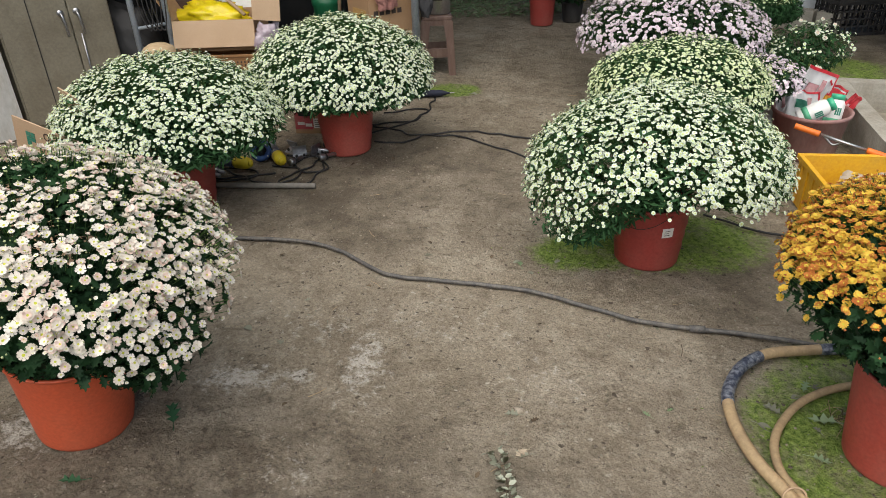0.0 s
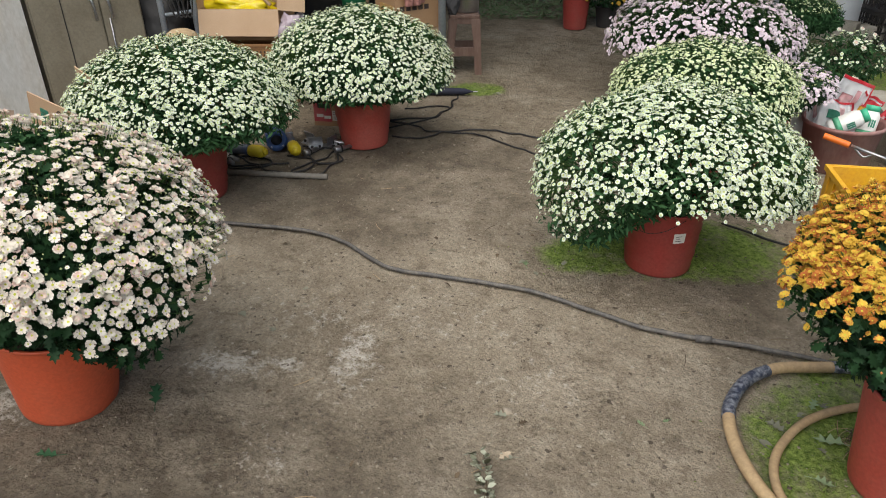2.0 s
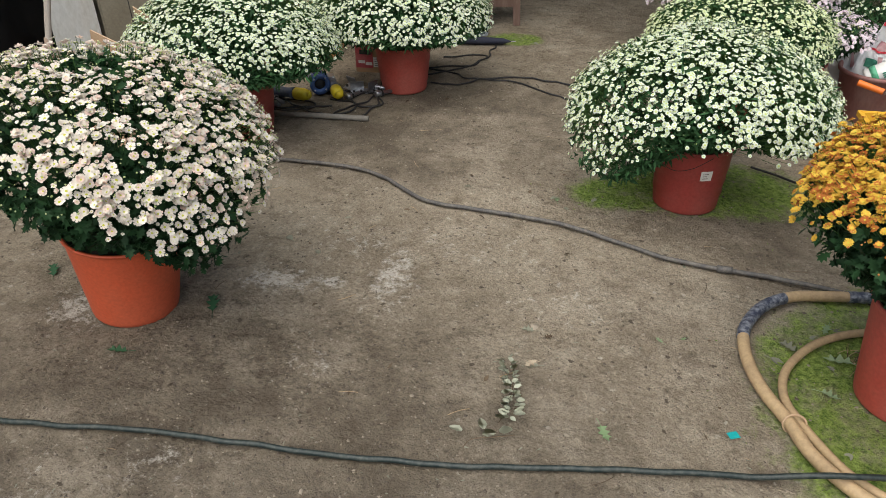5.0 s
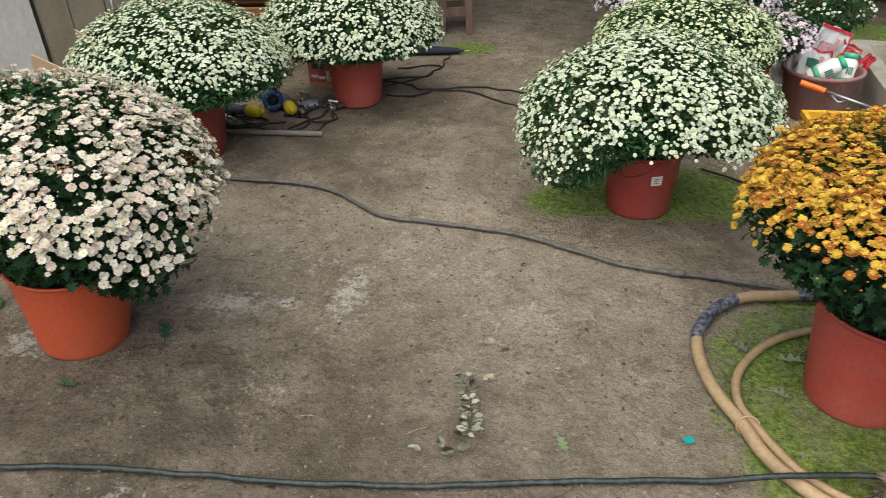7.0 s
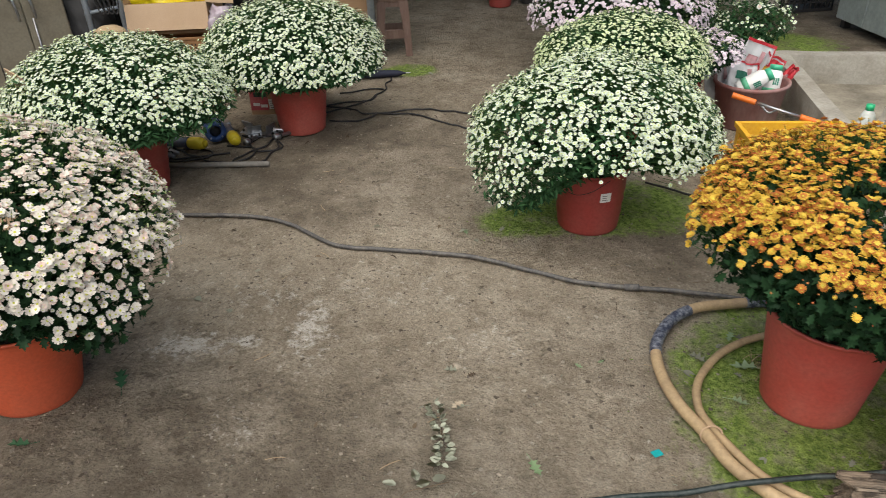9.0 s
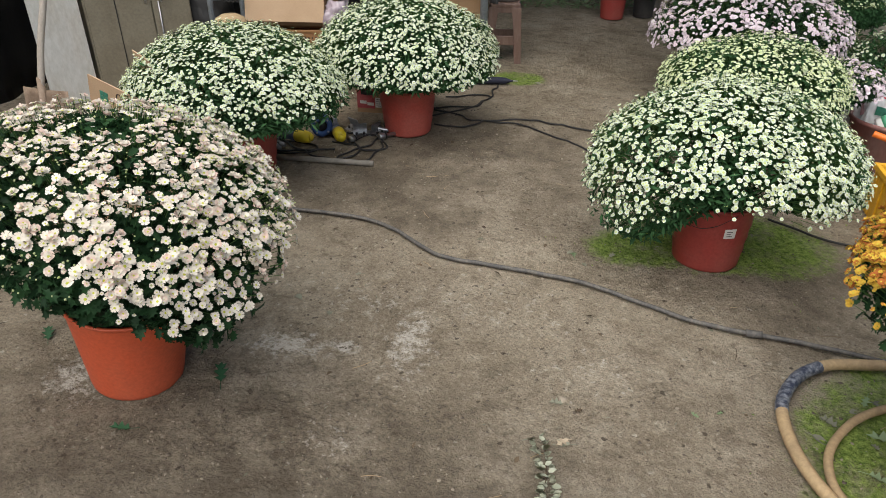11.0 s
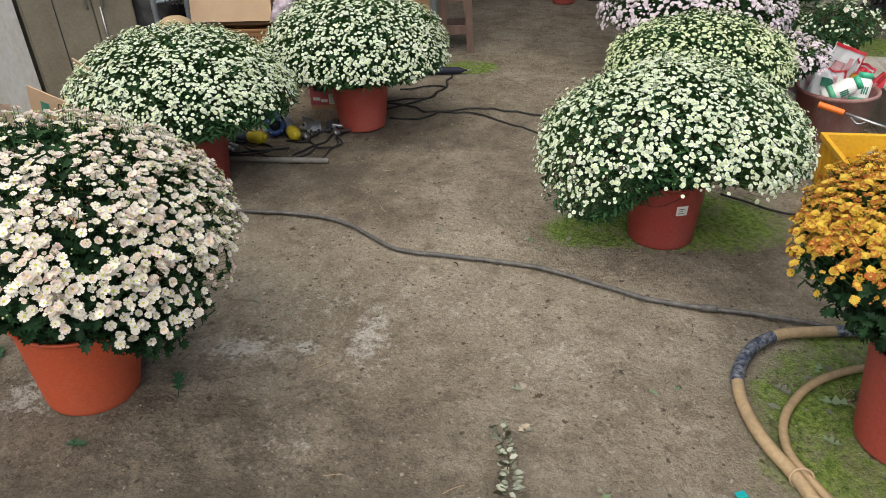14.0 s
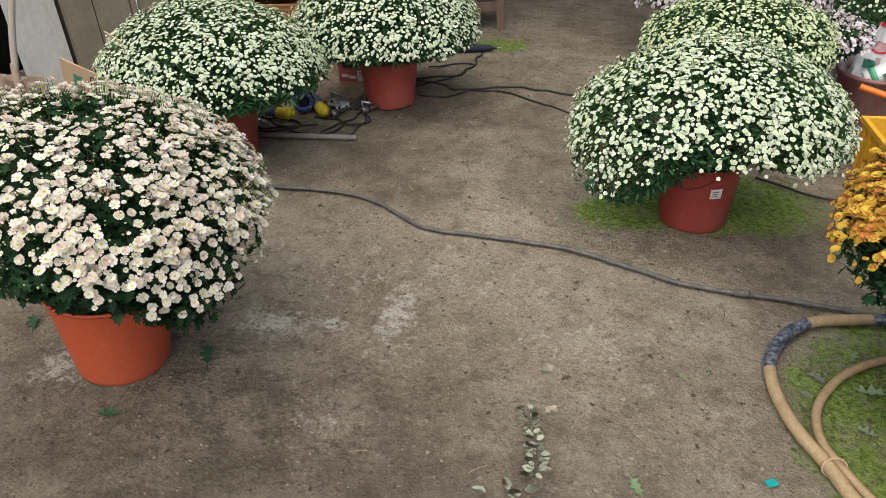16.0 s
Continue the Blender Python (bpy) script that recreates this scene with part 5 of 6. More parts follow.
crate("plastic_crate", pose(-1.85, 5.1, 0.24, 0, 0, 3), 0.56, 0.42, 0.205, surface("brown crate plastic", (0.33, 0.17, 0.07), (0.22, 0.12, 0.06), 0.5, 6, 60), "brown pierced plastic crate under the open box", 10, 3, solid=True)
crate("plastic_crate", pose(-1.85, 5.1, 0.0, 0, 0, 2), 0.56, 0.42, 0.235, surface("ochre plastic", (0.46, 0.23, 0.07), (0.3, 0.16, 0.07), 0.5, 6, 60), "ochre plastic crate at the bottom of the stack", 10, 3, solid=True)


def straw_hat():
    h = thing("straw_hat", pose(-2.03, 4.42, 0.536), "woven straw hat resting on a stack of boxes", "hat")
    part("crown", lathe([(0.105, 0.0), (0.1, 0.05), (0.085, 0.085), (0.05, 0.105), (0.001, 0.11)], 28, 0.02), STRAW, h, smooth=True)
    part("brim", lathe([(0.1, 0.002), (0.135, -0.003), (0.15, -0.002), (0.15, 0.002), (0.1, 0.008)], 28, 0.02), STRAW, h, smooth=True)
    solo("cardboard_box", boxed(-0.2, -0.15, 0, 0.2, 0.15, 0.53, bevel=0.004), CARD, pose(-2.06, 4.45, 0, 0, 0, 10), "closed brown cardboard box under the straw hat", "cardboard box")


straw_hat()


def rack():
    r = thing("metal_rack", pose(0, 0, 0), "galvanised pipe rack with cables and clothes in the dark", "rack")
    for x, y in ((-2.38, 4.92), (-2.18, 4.98), (-2.38, 5.5)):
        part("post", tube([(x, y, 0), (x, y, 1.9)], 0.02, 12, smooth_line=False), GALV, r, smooth=True)
    for z in (0.62, 1.2):
        part("rail", tube([(-2.38, 4.92, z), (-2.18, 4.98, z + 0.02)], 0.012, 8, smooth_line=False), GALV, r, smooth=True)
    for k in range(4):
        x = -2.28 + 0.03 * k
        solo("hanging_cable", tube([(x, 4.9, 1.2), (x - 0.02, 4.86, 0.8), (x + 0.03, 4.86, 0.62), (x + 0.05, 4.9, 0.8), (x + 0.04, 4.92, 1.2)], 0.0045, 6), BLACK_RUBBER, pose(0, 0, 0), "black cable looped over the rack", "cable", "hanging cables", smooth=True)
    solo("tool_case", boxed(-0.13, -0.1, 0, 0.13, 0.1, 0.5, bevel=0.02), surface("dark brown case", (0.06, 0.035, 0.025), (0.1, 0.07, 0.05), 0.6), pose(-2.1, 5.35, 0.45), "dark brown case standing behind the rack", "case")
    solo("dark_sack", bag(0.5, 0.35, 0.75, 21, 0.15), TARP, pose(-2.62, 5.25, 0), "full black sack slumped against the wall", "sack", smooth=True)


rack()


def brown_boxes():
    for k, (z, h) in enumerate(((0.0, 0.4), (0.402, 0.3))):
        b = thing("cardboard_box", pose(-0.88, 5.74, z, 0, 0, 40 - 3 * k), "printed brown cardboard box stacked by the post", "cardboard box", "stacked boxes")
        w, d = 0.36, 0.32
        bm = bmesh.new()
        if k == 0:
            box(bm, -w / 2, -d / 2, 0, w / 2, d / 2, h, 0.003)
        else:
            box(bm, -w / 2, -d / 2, 0, w / 2, d / 2, 0.012)
            for y in (-d / 2, d / 2 - 0.006):
                box(bm, -w / 2, y, 0.012, w / 2, y + 0.006, h)
            for x in (-w / 2, w / 2 - 0.006):
                box(bm, x, -d / 2 + 0.006, 0.012, x + 0.006, d / 2 - 0.006, h)
        part("carton", bm, CARD if k else CARD_PALE, b)
        for i in range(5):
            part("print_bar", boxed(-0.14 + i * 0.05, -d / 2 - 0.002, h - 0.16, -0.105 + i * 0.05, -d / 2 - 0.0005, h - 0.125), INK, b)
        part("print_patch", boxed(-w / 2 - 0.002, -0.12, h - 0.2, -w / 2 - 0.0005, 0.08, h - 0.12), surface("yellow stain print", (0.5, 0.3, 0.1), (0.42, 0.27, 0.14), 0.8), b)
    for k in range(2):
        solo("work_glove", bag(0.09, 0.045, 0.15, 31 + k, 0.5), GLOVE, pose(-0.83 + 0.06 * k, 5.53 + 0.055 * k, 0.58, 0, 0, 40), "dirty pink work glove hung over the box edge", "glove", "gloves", smooth=True)
    p = thing("support_post", pose(-0.6, 5.6, 0), "pale blue-grey steel support post", "post")
    part("pipe", tube([(0, 0, 0), (0, 0, 2.6)], 0.028, 16, smooth_line=False), GALV, p, smooth=True)
    part("foot_plate", boxed(-0.05, -0.05, 0, 0.05, 0.05, 0.008, bevel=0.002), GALV, p)
    solo("hanging_cloth", bag(0.11, 0.07, 0.32, 41, 0.35), CLOTH_GREY, pose(-0.53, 5.66, 0.5), "dark grey cloth hung on the post", "cloth", smooth=True)


brown_boxes()


def plastic_stool(at, mat, label, h=0.46, w=0.25):
    s = thing("plastic_stool", at, label, "stool", "plastic stools")
    part("seat", boxed(-w / 2 + 0.012, -w / 2 + 0.012, h - 0.035, w / 2 - 0.012, w / 2 - 0.012, h, bevel=0.01), mat, s)
    for sx in (-1, 1):
        for sy in (-1, 1):
            bm = bmesh.new()
            x1, y1 = sx * (w / 2 - 0.04), sy * (w / 2 - 0.04)
            x0, y0 = sx * (w / 2 - 0.012), sy * (w / 2 - 0.012)
            vs = []
            for z, x, y, r in ((0, x0, y0, 0.027), (h * 0.6, (x0 + x1) / 2, (y0 + y1) / 2, 0.03), (h - 0.03, x1, y1, 0.038)):
                vs.append([bm.verts.new((x + a * r, y + b * r, z)) for a, b in ((-1, -1), (1, -1), (1, 1), (-1, 1))])
            for a, b in zip(vs, vs[1:]):
                for i in range(4):
                    bm.faces.new((a[i], a[(i + 1) % 4], b[(i + 1) % 4], b[i]))
            bm.faces.new(vs[0][::-1]), bm.faces.new(vs[-1])
            bmesh.ops.bevel(bm, geom=bm.edges[:], offset=0.005, segments=2, affect="EDGES")
            part("leg", bm, mat, s)
    for a in range(4):
        part("rail", boxed(-w / 2 + 0.03, -w / 2 + 0.018, 0.14, w / 2 - 0.03, -w / 2 + 0.034, 0.21, bevel=0.004, m=pose(0, 0, 0, 0, 0, 90 * a)), mat, s)
        part("apron", boxed(-w / 2 + 0.04, -w / 2 + 0.022, h - 0.075, w / 2 - 0.04, -w / 2 + 0.036, h - 0.03, bevel=0.004, m=pose(0, 0, 0, 0, 0, 90 * a)), mat, s)
    return s


plastic_stool(pose(-0.47, 6.0, 0, 0, 0, 4), BROWN_PLASTIC, "marbled brown plastic stool with a cooking pot on it")
k = thing("cooking_pot", pose(-0.46, 6.01, 0.461), "dull stainless steel cooking pot standing on the stool", "pot")
part("vessel", lathe([(0.001, 0), (0.088, 0), (0.1, 0.012), (0.103, 0.15), (0.109, 0.156), (0.1, 0.15), (0.098, 0.02)], 36), STEEL, k, smooth=True)
for sx in (-1, 1):
    part("handle", tube([(sx * 0.1, -0.04, 0.12), (sx * 0.135, -0.03, 0.125), (sx * 0.135, 0.03, 0.125), (sx * 0.1, 0.04, 0.12)], 0.006, 8), BLACK_PLASTIC, k, smooth=True)
part("handle", tube([(-0.04, -0.1, 0.115), (-0.03, -0.125, 0.12), (0.03, -0.125, 0.12), (0.04, -0.1, 0.115)], 0.006, 8), BLACK_PLASTIC, k, smooth=True)

g = thing("green_bin", pose(-1.36, 6.15, 0), "dark green plastic bin in the shade", "bin")
part("vessel", lathe([(0.001, 0), (0.09, 0), (0.11, 0.5), (0.12, 0.52), (0.12, 0.58), (0.1, 0.58), (0.08, 0.05)], 28), GREEN_PLASTIC, g, smooth=True)
part("lid", lathe([(0.12, 0.58), (0.11, 0.6), (0.001, 0.605)], 28), GREEN_PLASTIC, g, smooth=True)
b = thing("broom", pose(-1.25, 5.92, 0, -4, 3, 0), "broom with a pale shaft and a green head", "broom")
part("shaft", tube([(0, 0, 0.45), (0, 0, 1.5)], 0.014, 10, smooth_line=False), CARD_PALE, b, smooth=True)
part("head", lathe([(0.001, 0.5), (0.04, 0.48), (0.06, 0.3), (0.09, 0.02), (0.001, 0.02)], 18, 0.08), GREEN_PLASTIC, b, smooth=True)


# ---- right side: tub, crate, basin, appliances ----
def waste_tub():
    t = thing("waste_tub", pose(1.735, 4.21, 0), "worn maroon plastic tub full of empty bags and bottles", "tub")
    part("vessel", lathe([(0.001, 0.0), (0.155, 0.0), (0.164, 0.012), (0.197, 0.245), (0.209, 0.25), (0.211, 0.268), (0.2, 0.271), (0.193, 0.255), (0.158, 0.03), (0.001, 0.02)], 44, 0.012, 3), surface("maroon tub plastic", (0.24, 0.105, 0.095), (0.40, 0.28, 0.26), 0.6, 4, 50, amount=0.9, stretch=(1, 1, 0.5)), t, smooth=True)
    film = surface("pale printed film", (0.82, 0.83, 0.84), (0.66, 0.68, 0.72), 0.35, 9, 200, relief=0.1, amount=0.4)
    pinkish = surface("faded pink print", (0.62, 0.34, 0.36), (0.66, 0.56, 0.55), 0.4, 16, 40)

    def sheet(w, h, seed, u0, u1, v0, v1, off, thick=0.004):
        bm = bmesh.new()
        n = 14
        rows = []
        for j in range(n + 1):
            row = []
            for i in range(n + 1):
                u, v = u0 + (u1 - u0) * i / n, v0 + (v1 - v0) * j / n
                y = 0.035 * noise.noise(Vector((u * 2.2 + seed, v * 1.8, seed))) + 0.014 * noise.noise(Vector((u * 6 + seed, v * 6, 3))) - off
                z = v * h + 0.02 * noise.noise(Vector((u * 2, seed, 1))) * v
                row.append(bm.verts.new(((u - 0.5) * w * (1 - 0.12 * v), y, z)))
            rows.append(row)
        for p, q in zip(rows, rows[1:]):
            for i in range(n):
                bm.faces.new((p[i], p[i + 1], q[i + 1], q[i]))
        bmesh.ops.solidify(bm, geom=bm.faces[:], thickness=thick)
        return bm

    for k, (x, y, z, w, h, rx, ry, rz) in enumerate(((-0.12, 0.1, 0.16, 0.2, 0.33, -10, -10, 8), (-0.05, 0.07, 0.16, 0.2, 0.35, -12, 20, -8), (0.02, 0.03, 0.17, 0.14, 0.28, -16, 30, -6), (-0.05, -0.02, 0.18, 0.2, 0.22, -24, 8, 6), (0.1, 0.03, 0.17, 0.06, 0.25, -16, 44, -10))):
        g = thing("empty_sachet", pose(1.735 + x, 4.21 + y, z - 0.03, rx, ry, rz), "crumpled red foil sachet in the tub" if k == 4 else "crumpled white fertiliser sachet with red printed edges in the tub", "bag", "empty sachets")
        part("film", sheet(w, h, 5 + k * 3, 0, 1, 0, 1, 0), RED_PRINT if k == 4 else film, g, smooth=True)
        part("red_edge", sheet(w, h, 5 + k * 3, 0, 1, 0.95, 1.0, 0.006), RED_PRINT, g, "red printed edge", smooth=True)
        part("red_edge", sheet(w, h, 5 + k * 3, 0.955, 1.0, 0.0, 0.95, 0.006), RED_PRINT, g, "red printed edge", smooth=True)
        part("print", sheet(w, h, 5 + k * 3, 0.25, 0.6, 0.55, 0.75, 0.006), (pinkish, pinkish, YELLOW, GREEN_INK, pinkish)[k], g, smooth=True)
        if k == 2:
            part("red_band", sheet(w, h, 5 + k * 3, 0.3, 0.93, 0.66, 0.92, 0.005), RED_PRINT, g, "red printed band", smooth=True)
        if k in (0, 1, 3):
            part("print", sheet(w, h, 5 + k * 3, 0.62, 0.75, 0.3, 0.85, 0.006), pinkish, g, smooth=True)
    for k, (x, y, z, rx, ry, rz) in enumerate(((-0.11, -0.1, 0.275, 20, 56, 12), (0.09, -0.06, 0.2, -14, 10, 0))):
        o = thing("pesticide_bottle", pose(1.735 + x, 4.21 + y, z - 0.03, rx, ry, rz), "white plastic bottle with a green cap in the tub", "bottle", "empty bottles")
        part("bottle_body", lathe([(0.001, 0), (0.042, 0), (0.046, 0.01), (0.046, 0.14), (0.036, 0.16), (0.03, 0.165), (0.001, 0.165)], 24), WHITE_PLASTIC, o, smooth=True)
        part("cap", lathe([(0.001, 0.165), (0.036, 0.163), (0.036, 0.192), (0.001, 0.194)], 20), surface("mint cap", (0.05, 0.42, 0.24), (0.05, 0.35, 0.2), 0.4), o, "mint green cap", smooth=True)
        part("label", lathe([(0.0465, 0.03), (0.0472, 0.03), (0.0472, 0.06), (0.0465, 0.06)], 24), surface("green label", (0.08, 0.36, 0.2), (0.2, 0.5, 0.36), 0.5, 20), o, "green printed band", smooth=True)
        for i in range(3):
            part("print_bar", boxed(-0.02 + 0.012 * i, -0.0478, 0.08, -0.012 + 0.012 * i, -0.0455, 0.12), GREEN_INK, o)


waste_tub()


def yellow_crate():
    c = thing("yellow_crate", pose(1.69, 3.42, 0, 0, 0, -4), "yellow plastic box crate with rags inside", "crate")
    w, d, h = 0.5, 0.36, 0.24
    bm = bmesh.new()
    box(bm, -w / 2, -d / 2, 0, w / 2, d / 2, 0.012)
    for y in (-d / 2, d / 2 - 0.012):
        box(bm, -w / 2, y, 0.012, w / 2, y + 0.012, h)
    for x in (-w / 2, w / 2 - 0.012):
        box(bm, x, -d / 2 + 0.012, 0.012, x + 0.012, d / 2 - 0.012, h)
    part("body", bm, YELLOW, c)
    for y in (-d / 2 - 0.012, d / 2):
        part("rim", boxed(-w / 2 - 0.012, y, h - 0.025, w / 2 + 0.012, y + 0.012, h + 0.003, bevel=0.003), YELLOW, c)
    for x in (-w / 2 - 0.012, w / 2):
        part("rim", boxed(x, -d / 2, h - 0.025, x + 0.012, d / 2, h + 0.003, bevel=0.003), YELLOW, c)
    for i in range(4):
        part("rib", boxed(-w / 2 + 0.08 + i * 0.11, -d / 2 - 0.01, 0.01, -w / 2 + 0.092 + i * 0.11, -d / 2 - 0.001, h - 0.026), YELLOW, c)
        part("rib", boxed(-w / 2 - 0.01, -d / 2 + 0.05 + i * 0.08, 0.01, -w / 2 - 0.001, -d / 2 + 0.062 + i * 0.08, h - 0.026), YELLOW, c)
    solo("rag", bag(0.3, 0.22, 0.22, 61, 0.4), surface("beige rag", (0.42, 0.35, 0.26), (0.3, 0.24, 0.18), 0.9, 8, 60, relief=0.5), pose(1.69, 3.4, 0.013), "crumpled beige rag inside the yellow crate", "rag", smooth=True)


yellow_crate()


def loppers():
    a, b = Vector((1.47, 3.79, 0.325)), Vector((2.03, 3.50, 0.19))
    l = thing("pruning_tool", pose(0, 0, 0), "long-handled tool with two orange grips and a steel shaft", "tool")
    at = lambda f: tuple(a + (b - a) * f)
    part("grip", tube([at(0), at(0.02), at(0.1), at(0.17), at(0.19)], 0.0155, 14, 0.01), ORANGE, l, "orange grip", smooth=True)
    part("shaft", tube([at(0.2), at(0.56)], 0.008, 10, smooth_line=False), STEEL, l, smooth=True)
    part("lever", tube([at(0.22), tuple(Vector(at(0.3)) + Vector((0, 0, -0.03))), at(0.36)], 0.006, 8), STEEL, l, smooth=True)
    part("grip", tube([at(0.54), at(0.7), at(0.85)], 0.016, 14, 0.01), ORANGE, l, "orange grip", smooth=True)


loppers()


def basin():
    b = thing("concrete_basin", pose(2.14, 4.95, 0, 0, 0, -9), "low rough concrete wash basin with stained floor", "basin")
    h, t, L, W = 0.22, 0.1, 2.1, 1.9

    def wall(x0, y0, x1, y1):
        bm = boxed(x0, y0, 0, x1, y1, h)
        bmesh.ops.subdivide_edges(bm, edges=bm.edges[:], cuts=9, use_grid_fill=True)
        for v in bm.verts:
            q = v.co
            v.co += Vector((noise.noise(q * 7), noise.noise(q * 7 + Vector((5, 0, 0))), 0.8 * noise.noise(q * 6 + Vector((0, 7, 0))))) * 0.007
        return bm

    part("wall", wall(0, -L, t, 0), CONCRETE, b, smooth=False)
    part("wall", wall(t + 0.001, -t, W, 0), CONCRETE, b)
    part("wall", wall(W - t, -L, W, -t - 0.001), CONCRETE, b)
    part("wall", wall(t + 0.001, -L, W - t - 0.001, -L + t), CONCRETE, b)
    part("basin_floor", boxed(t, -L + t, 0.0, W - t, -t, 0.03), CONCRETE_DARK, b)


basin()


def round_stool():
    mat = surface("off-white stool plastic", (0.60, 0.57, 0.51), (0.44, 0.40, 0.34), 0.5)
    s = thing("plastic_stool", pose(2.265, 3.41, 0.031), "off-white round plastic stool with arched legs in the basin", "stool", "plastic stools")
    n, rows, h = 96, 22, 0.375
    for leg in range(4):
        bm = bmesh.new()
        grid = [[bm.verts.new(((0.248 - 0.083 * z / rows) * math.cos(2 * math.pi * k / n), (0.248 - 0.083 * z / rows) * math.sin(2 * math.pi * k / n), h * z / rows)) for k in range(n)] for z in range(rows + 1)]
        for z in range(rows):
            f = (z + 0.5) / rows / 0.9
            half = 29 * math.sqrt(max(0.0, 1 - f ** 3)) if f < 1 else 0
            for k in range(n):
                a = (360 * (k + 0.5) / n + 165) % 360
                if int(a // 90) == leg and min(a % 90, 90 - a % 90) >= half:
                    bm.faces.new((grid[z][k], grid[z][(k + 1) % n], grid[z + 1][(k + 1) % n], grid[z + 1][k]))
        bmesh.ops.delete(bm, geom=[v for v in bm.verts if not v.link_faces], context="VERTS")
        bmesh.ops.solidify(bm, geom=bm.faces[:], thickness=0.008)
        part("leg", bm, mat, s)
    part("seat", lathe([(0.14, 0.375), (0.172, 0.376), (0.178, 0.385), (0.178, 0.41), (0.17, 0.418), (0.15, 0.414), (0.001, 0.412)], 48), mat, s, smooth=True)


def bottle_and_stool():
    o = thing("water_bottle", pose(2.095, 3.6, 0.03), "clear plastic bottle with a green cap in the basin", "bottle")
    part("bottle_body", lathe([(0.001, 0), (0.04, 0), (0.046, 0.012), (0.046, 0.08), (0.043, 0.1), (0.046, 0.12), (0.046, 0.19), (0.03, 0.245), (0.016, 0.265), (0.001, 0.266)], 28), surface("milky plastic", (0.60, 0.64, 0.60), (0.5, 0.53, 0.5), 0.25), o, smooth=True)
    part("cap", lathe([(0.001, 0.266), (0.02, 0.262), (0.02, 0.29), (0.001, 0.292)], 18), surface("bright green cap", (0.03, 0.5, 0.22), (0.03, 0.42, 0.2), 0.4), o, "bright green cap", smooth=True)
    round_stool()
    c = thing("spray_can", pose(2.2, 3.46, 0.451, 0, 4, -25), "white and blue spray bottle with a pink cap on the stool", "bottle")
    part("can_body", lathe([(0.001, 0), (0.036, 0), (0.038, 0.006), (0.038, 0.12), (0.02, 0.14), (0.001, 0.14)], 24), WHITE_PLASTIC, c, smooth=True)
    part("label", lathe([(0.0385, 0.02), (0.0392, 0.02), (0.0392, 0.11), (0.0385, 0.11)], 24), BLUE_PRINT, c, "blue label", smooth=True)
    part("cap", lathe([(0.001, 0.14), (0.022, 0.138), (0.022, 0.17), (0.001, 0.172)], 18), surface("pink cap", (0.62, 0.1, 0.16), (0.5, 0.1, 0.14), 0.4), c, "pink cap", smooth=True)


bottle_and_stool()


def fridge():
    f = thing("old_refrigerator", pose(3.33, 5.6, 0.0, 0, 0, 4), "white refrigerator lying beside the basin with grey sides", "refrigerator")
    part("body", boxed(0.02, 0.003, 0.07, 0.9, 0.78, 0.95, bevel=0.01), GREY_SHEET, f)
    part("door", boxed(0.0, -0.04, 0.05, 0.92, 0.002, 0.96, bevel=0.012), WHITE_PAINT, f, "white enamel door")
    part("side_panel", boxed(-0.012, 0.01, 0.08, 0.019, 0.38, 0.94, bevel=0.004), GREY_SHEET, f)
    part("side_panel", boxed(-0.012, 0.392, 0.08, 0.019, 0.77, 0.94, bevel=0.004), GREY_SHEET, f)
    for x, y in ((0.06, 0.06), (0.84, 0.06), (0.06, 0.72), (0.84, 0.72)):
        part("foot", boxed(x - 0.03, y - 0.03, 0, x + 0.03, y + 0.03, 0.072, bevel=0.004), BLACK_PLASTIC, f)


fridge()
for z in (0.0, 0.302):
    crate("black_crate", pose(3.25, 7.1, z, 0, 0, 8), 0.5, 0.36, 0.3, BLACK_PLASTIC, "stacked black plastic harvest crate", 9, 4, "black crates")


def blocks():
    for k in range(4):
        b = thing("concrete_block", pose(2.55 + 0.16 * (k % 4), 7.5 - 0.16 * k, 0, 0, 0, -42), "grey hollow concrete block on the soil", "block", "concrete blocks")
        bm = bmesh.new()
        box(bm, -0.095, -0.05, 0, 0.095, -0.025, 0.19)
        box(bm, -0.095, 0.025, 0, 0.095, 0.05, 0.19)
        for x in (-0.095, -0.0125, 0.07):
            box(bm, x, -0.0249, 0.001, x + 0.025, 0.0249, 0.189)
        part("block", bm, CONCRETE, b)
    w = thing("white_cabinet", pose(2.85, 7.75, 0, 0, 0, -10), "white enamel cabinet with a dark blue edge", "cabinet")
    part("body", boxed(-0.35, -0.25, 0.05, 0.35, 0.25, 0.9, bevel=0.01), WHITE_PAINT, w)
    part("edge", boxed(-0.37, -0.27, 0.08, -0.32, -0.252, 0.88, bevel=0.004), BLUE_PRINT, w, "dark blue edge")
    part("base", boxed(-0.34, -0.24, 0, 0.34, 0.24, 0.049), BLACK_PLASTIC, w)


blocks()
p = thing("support_post", pose(1.66, 5.5, 0), "pale blue-grey steel support post among the flowers", "post")
part("pipe", tube([(0, 0, 0), (0, 0, 2.6)], 0.028, 16, smooth_line=False), GALV, p, smooth=True)
part("foot_plate", boxed(-0.05, -0.05, 0, 0.05, 0.05, 0.008, bevel=0.002), GALV, p)


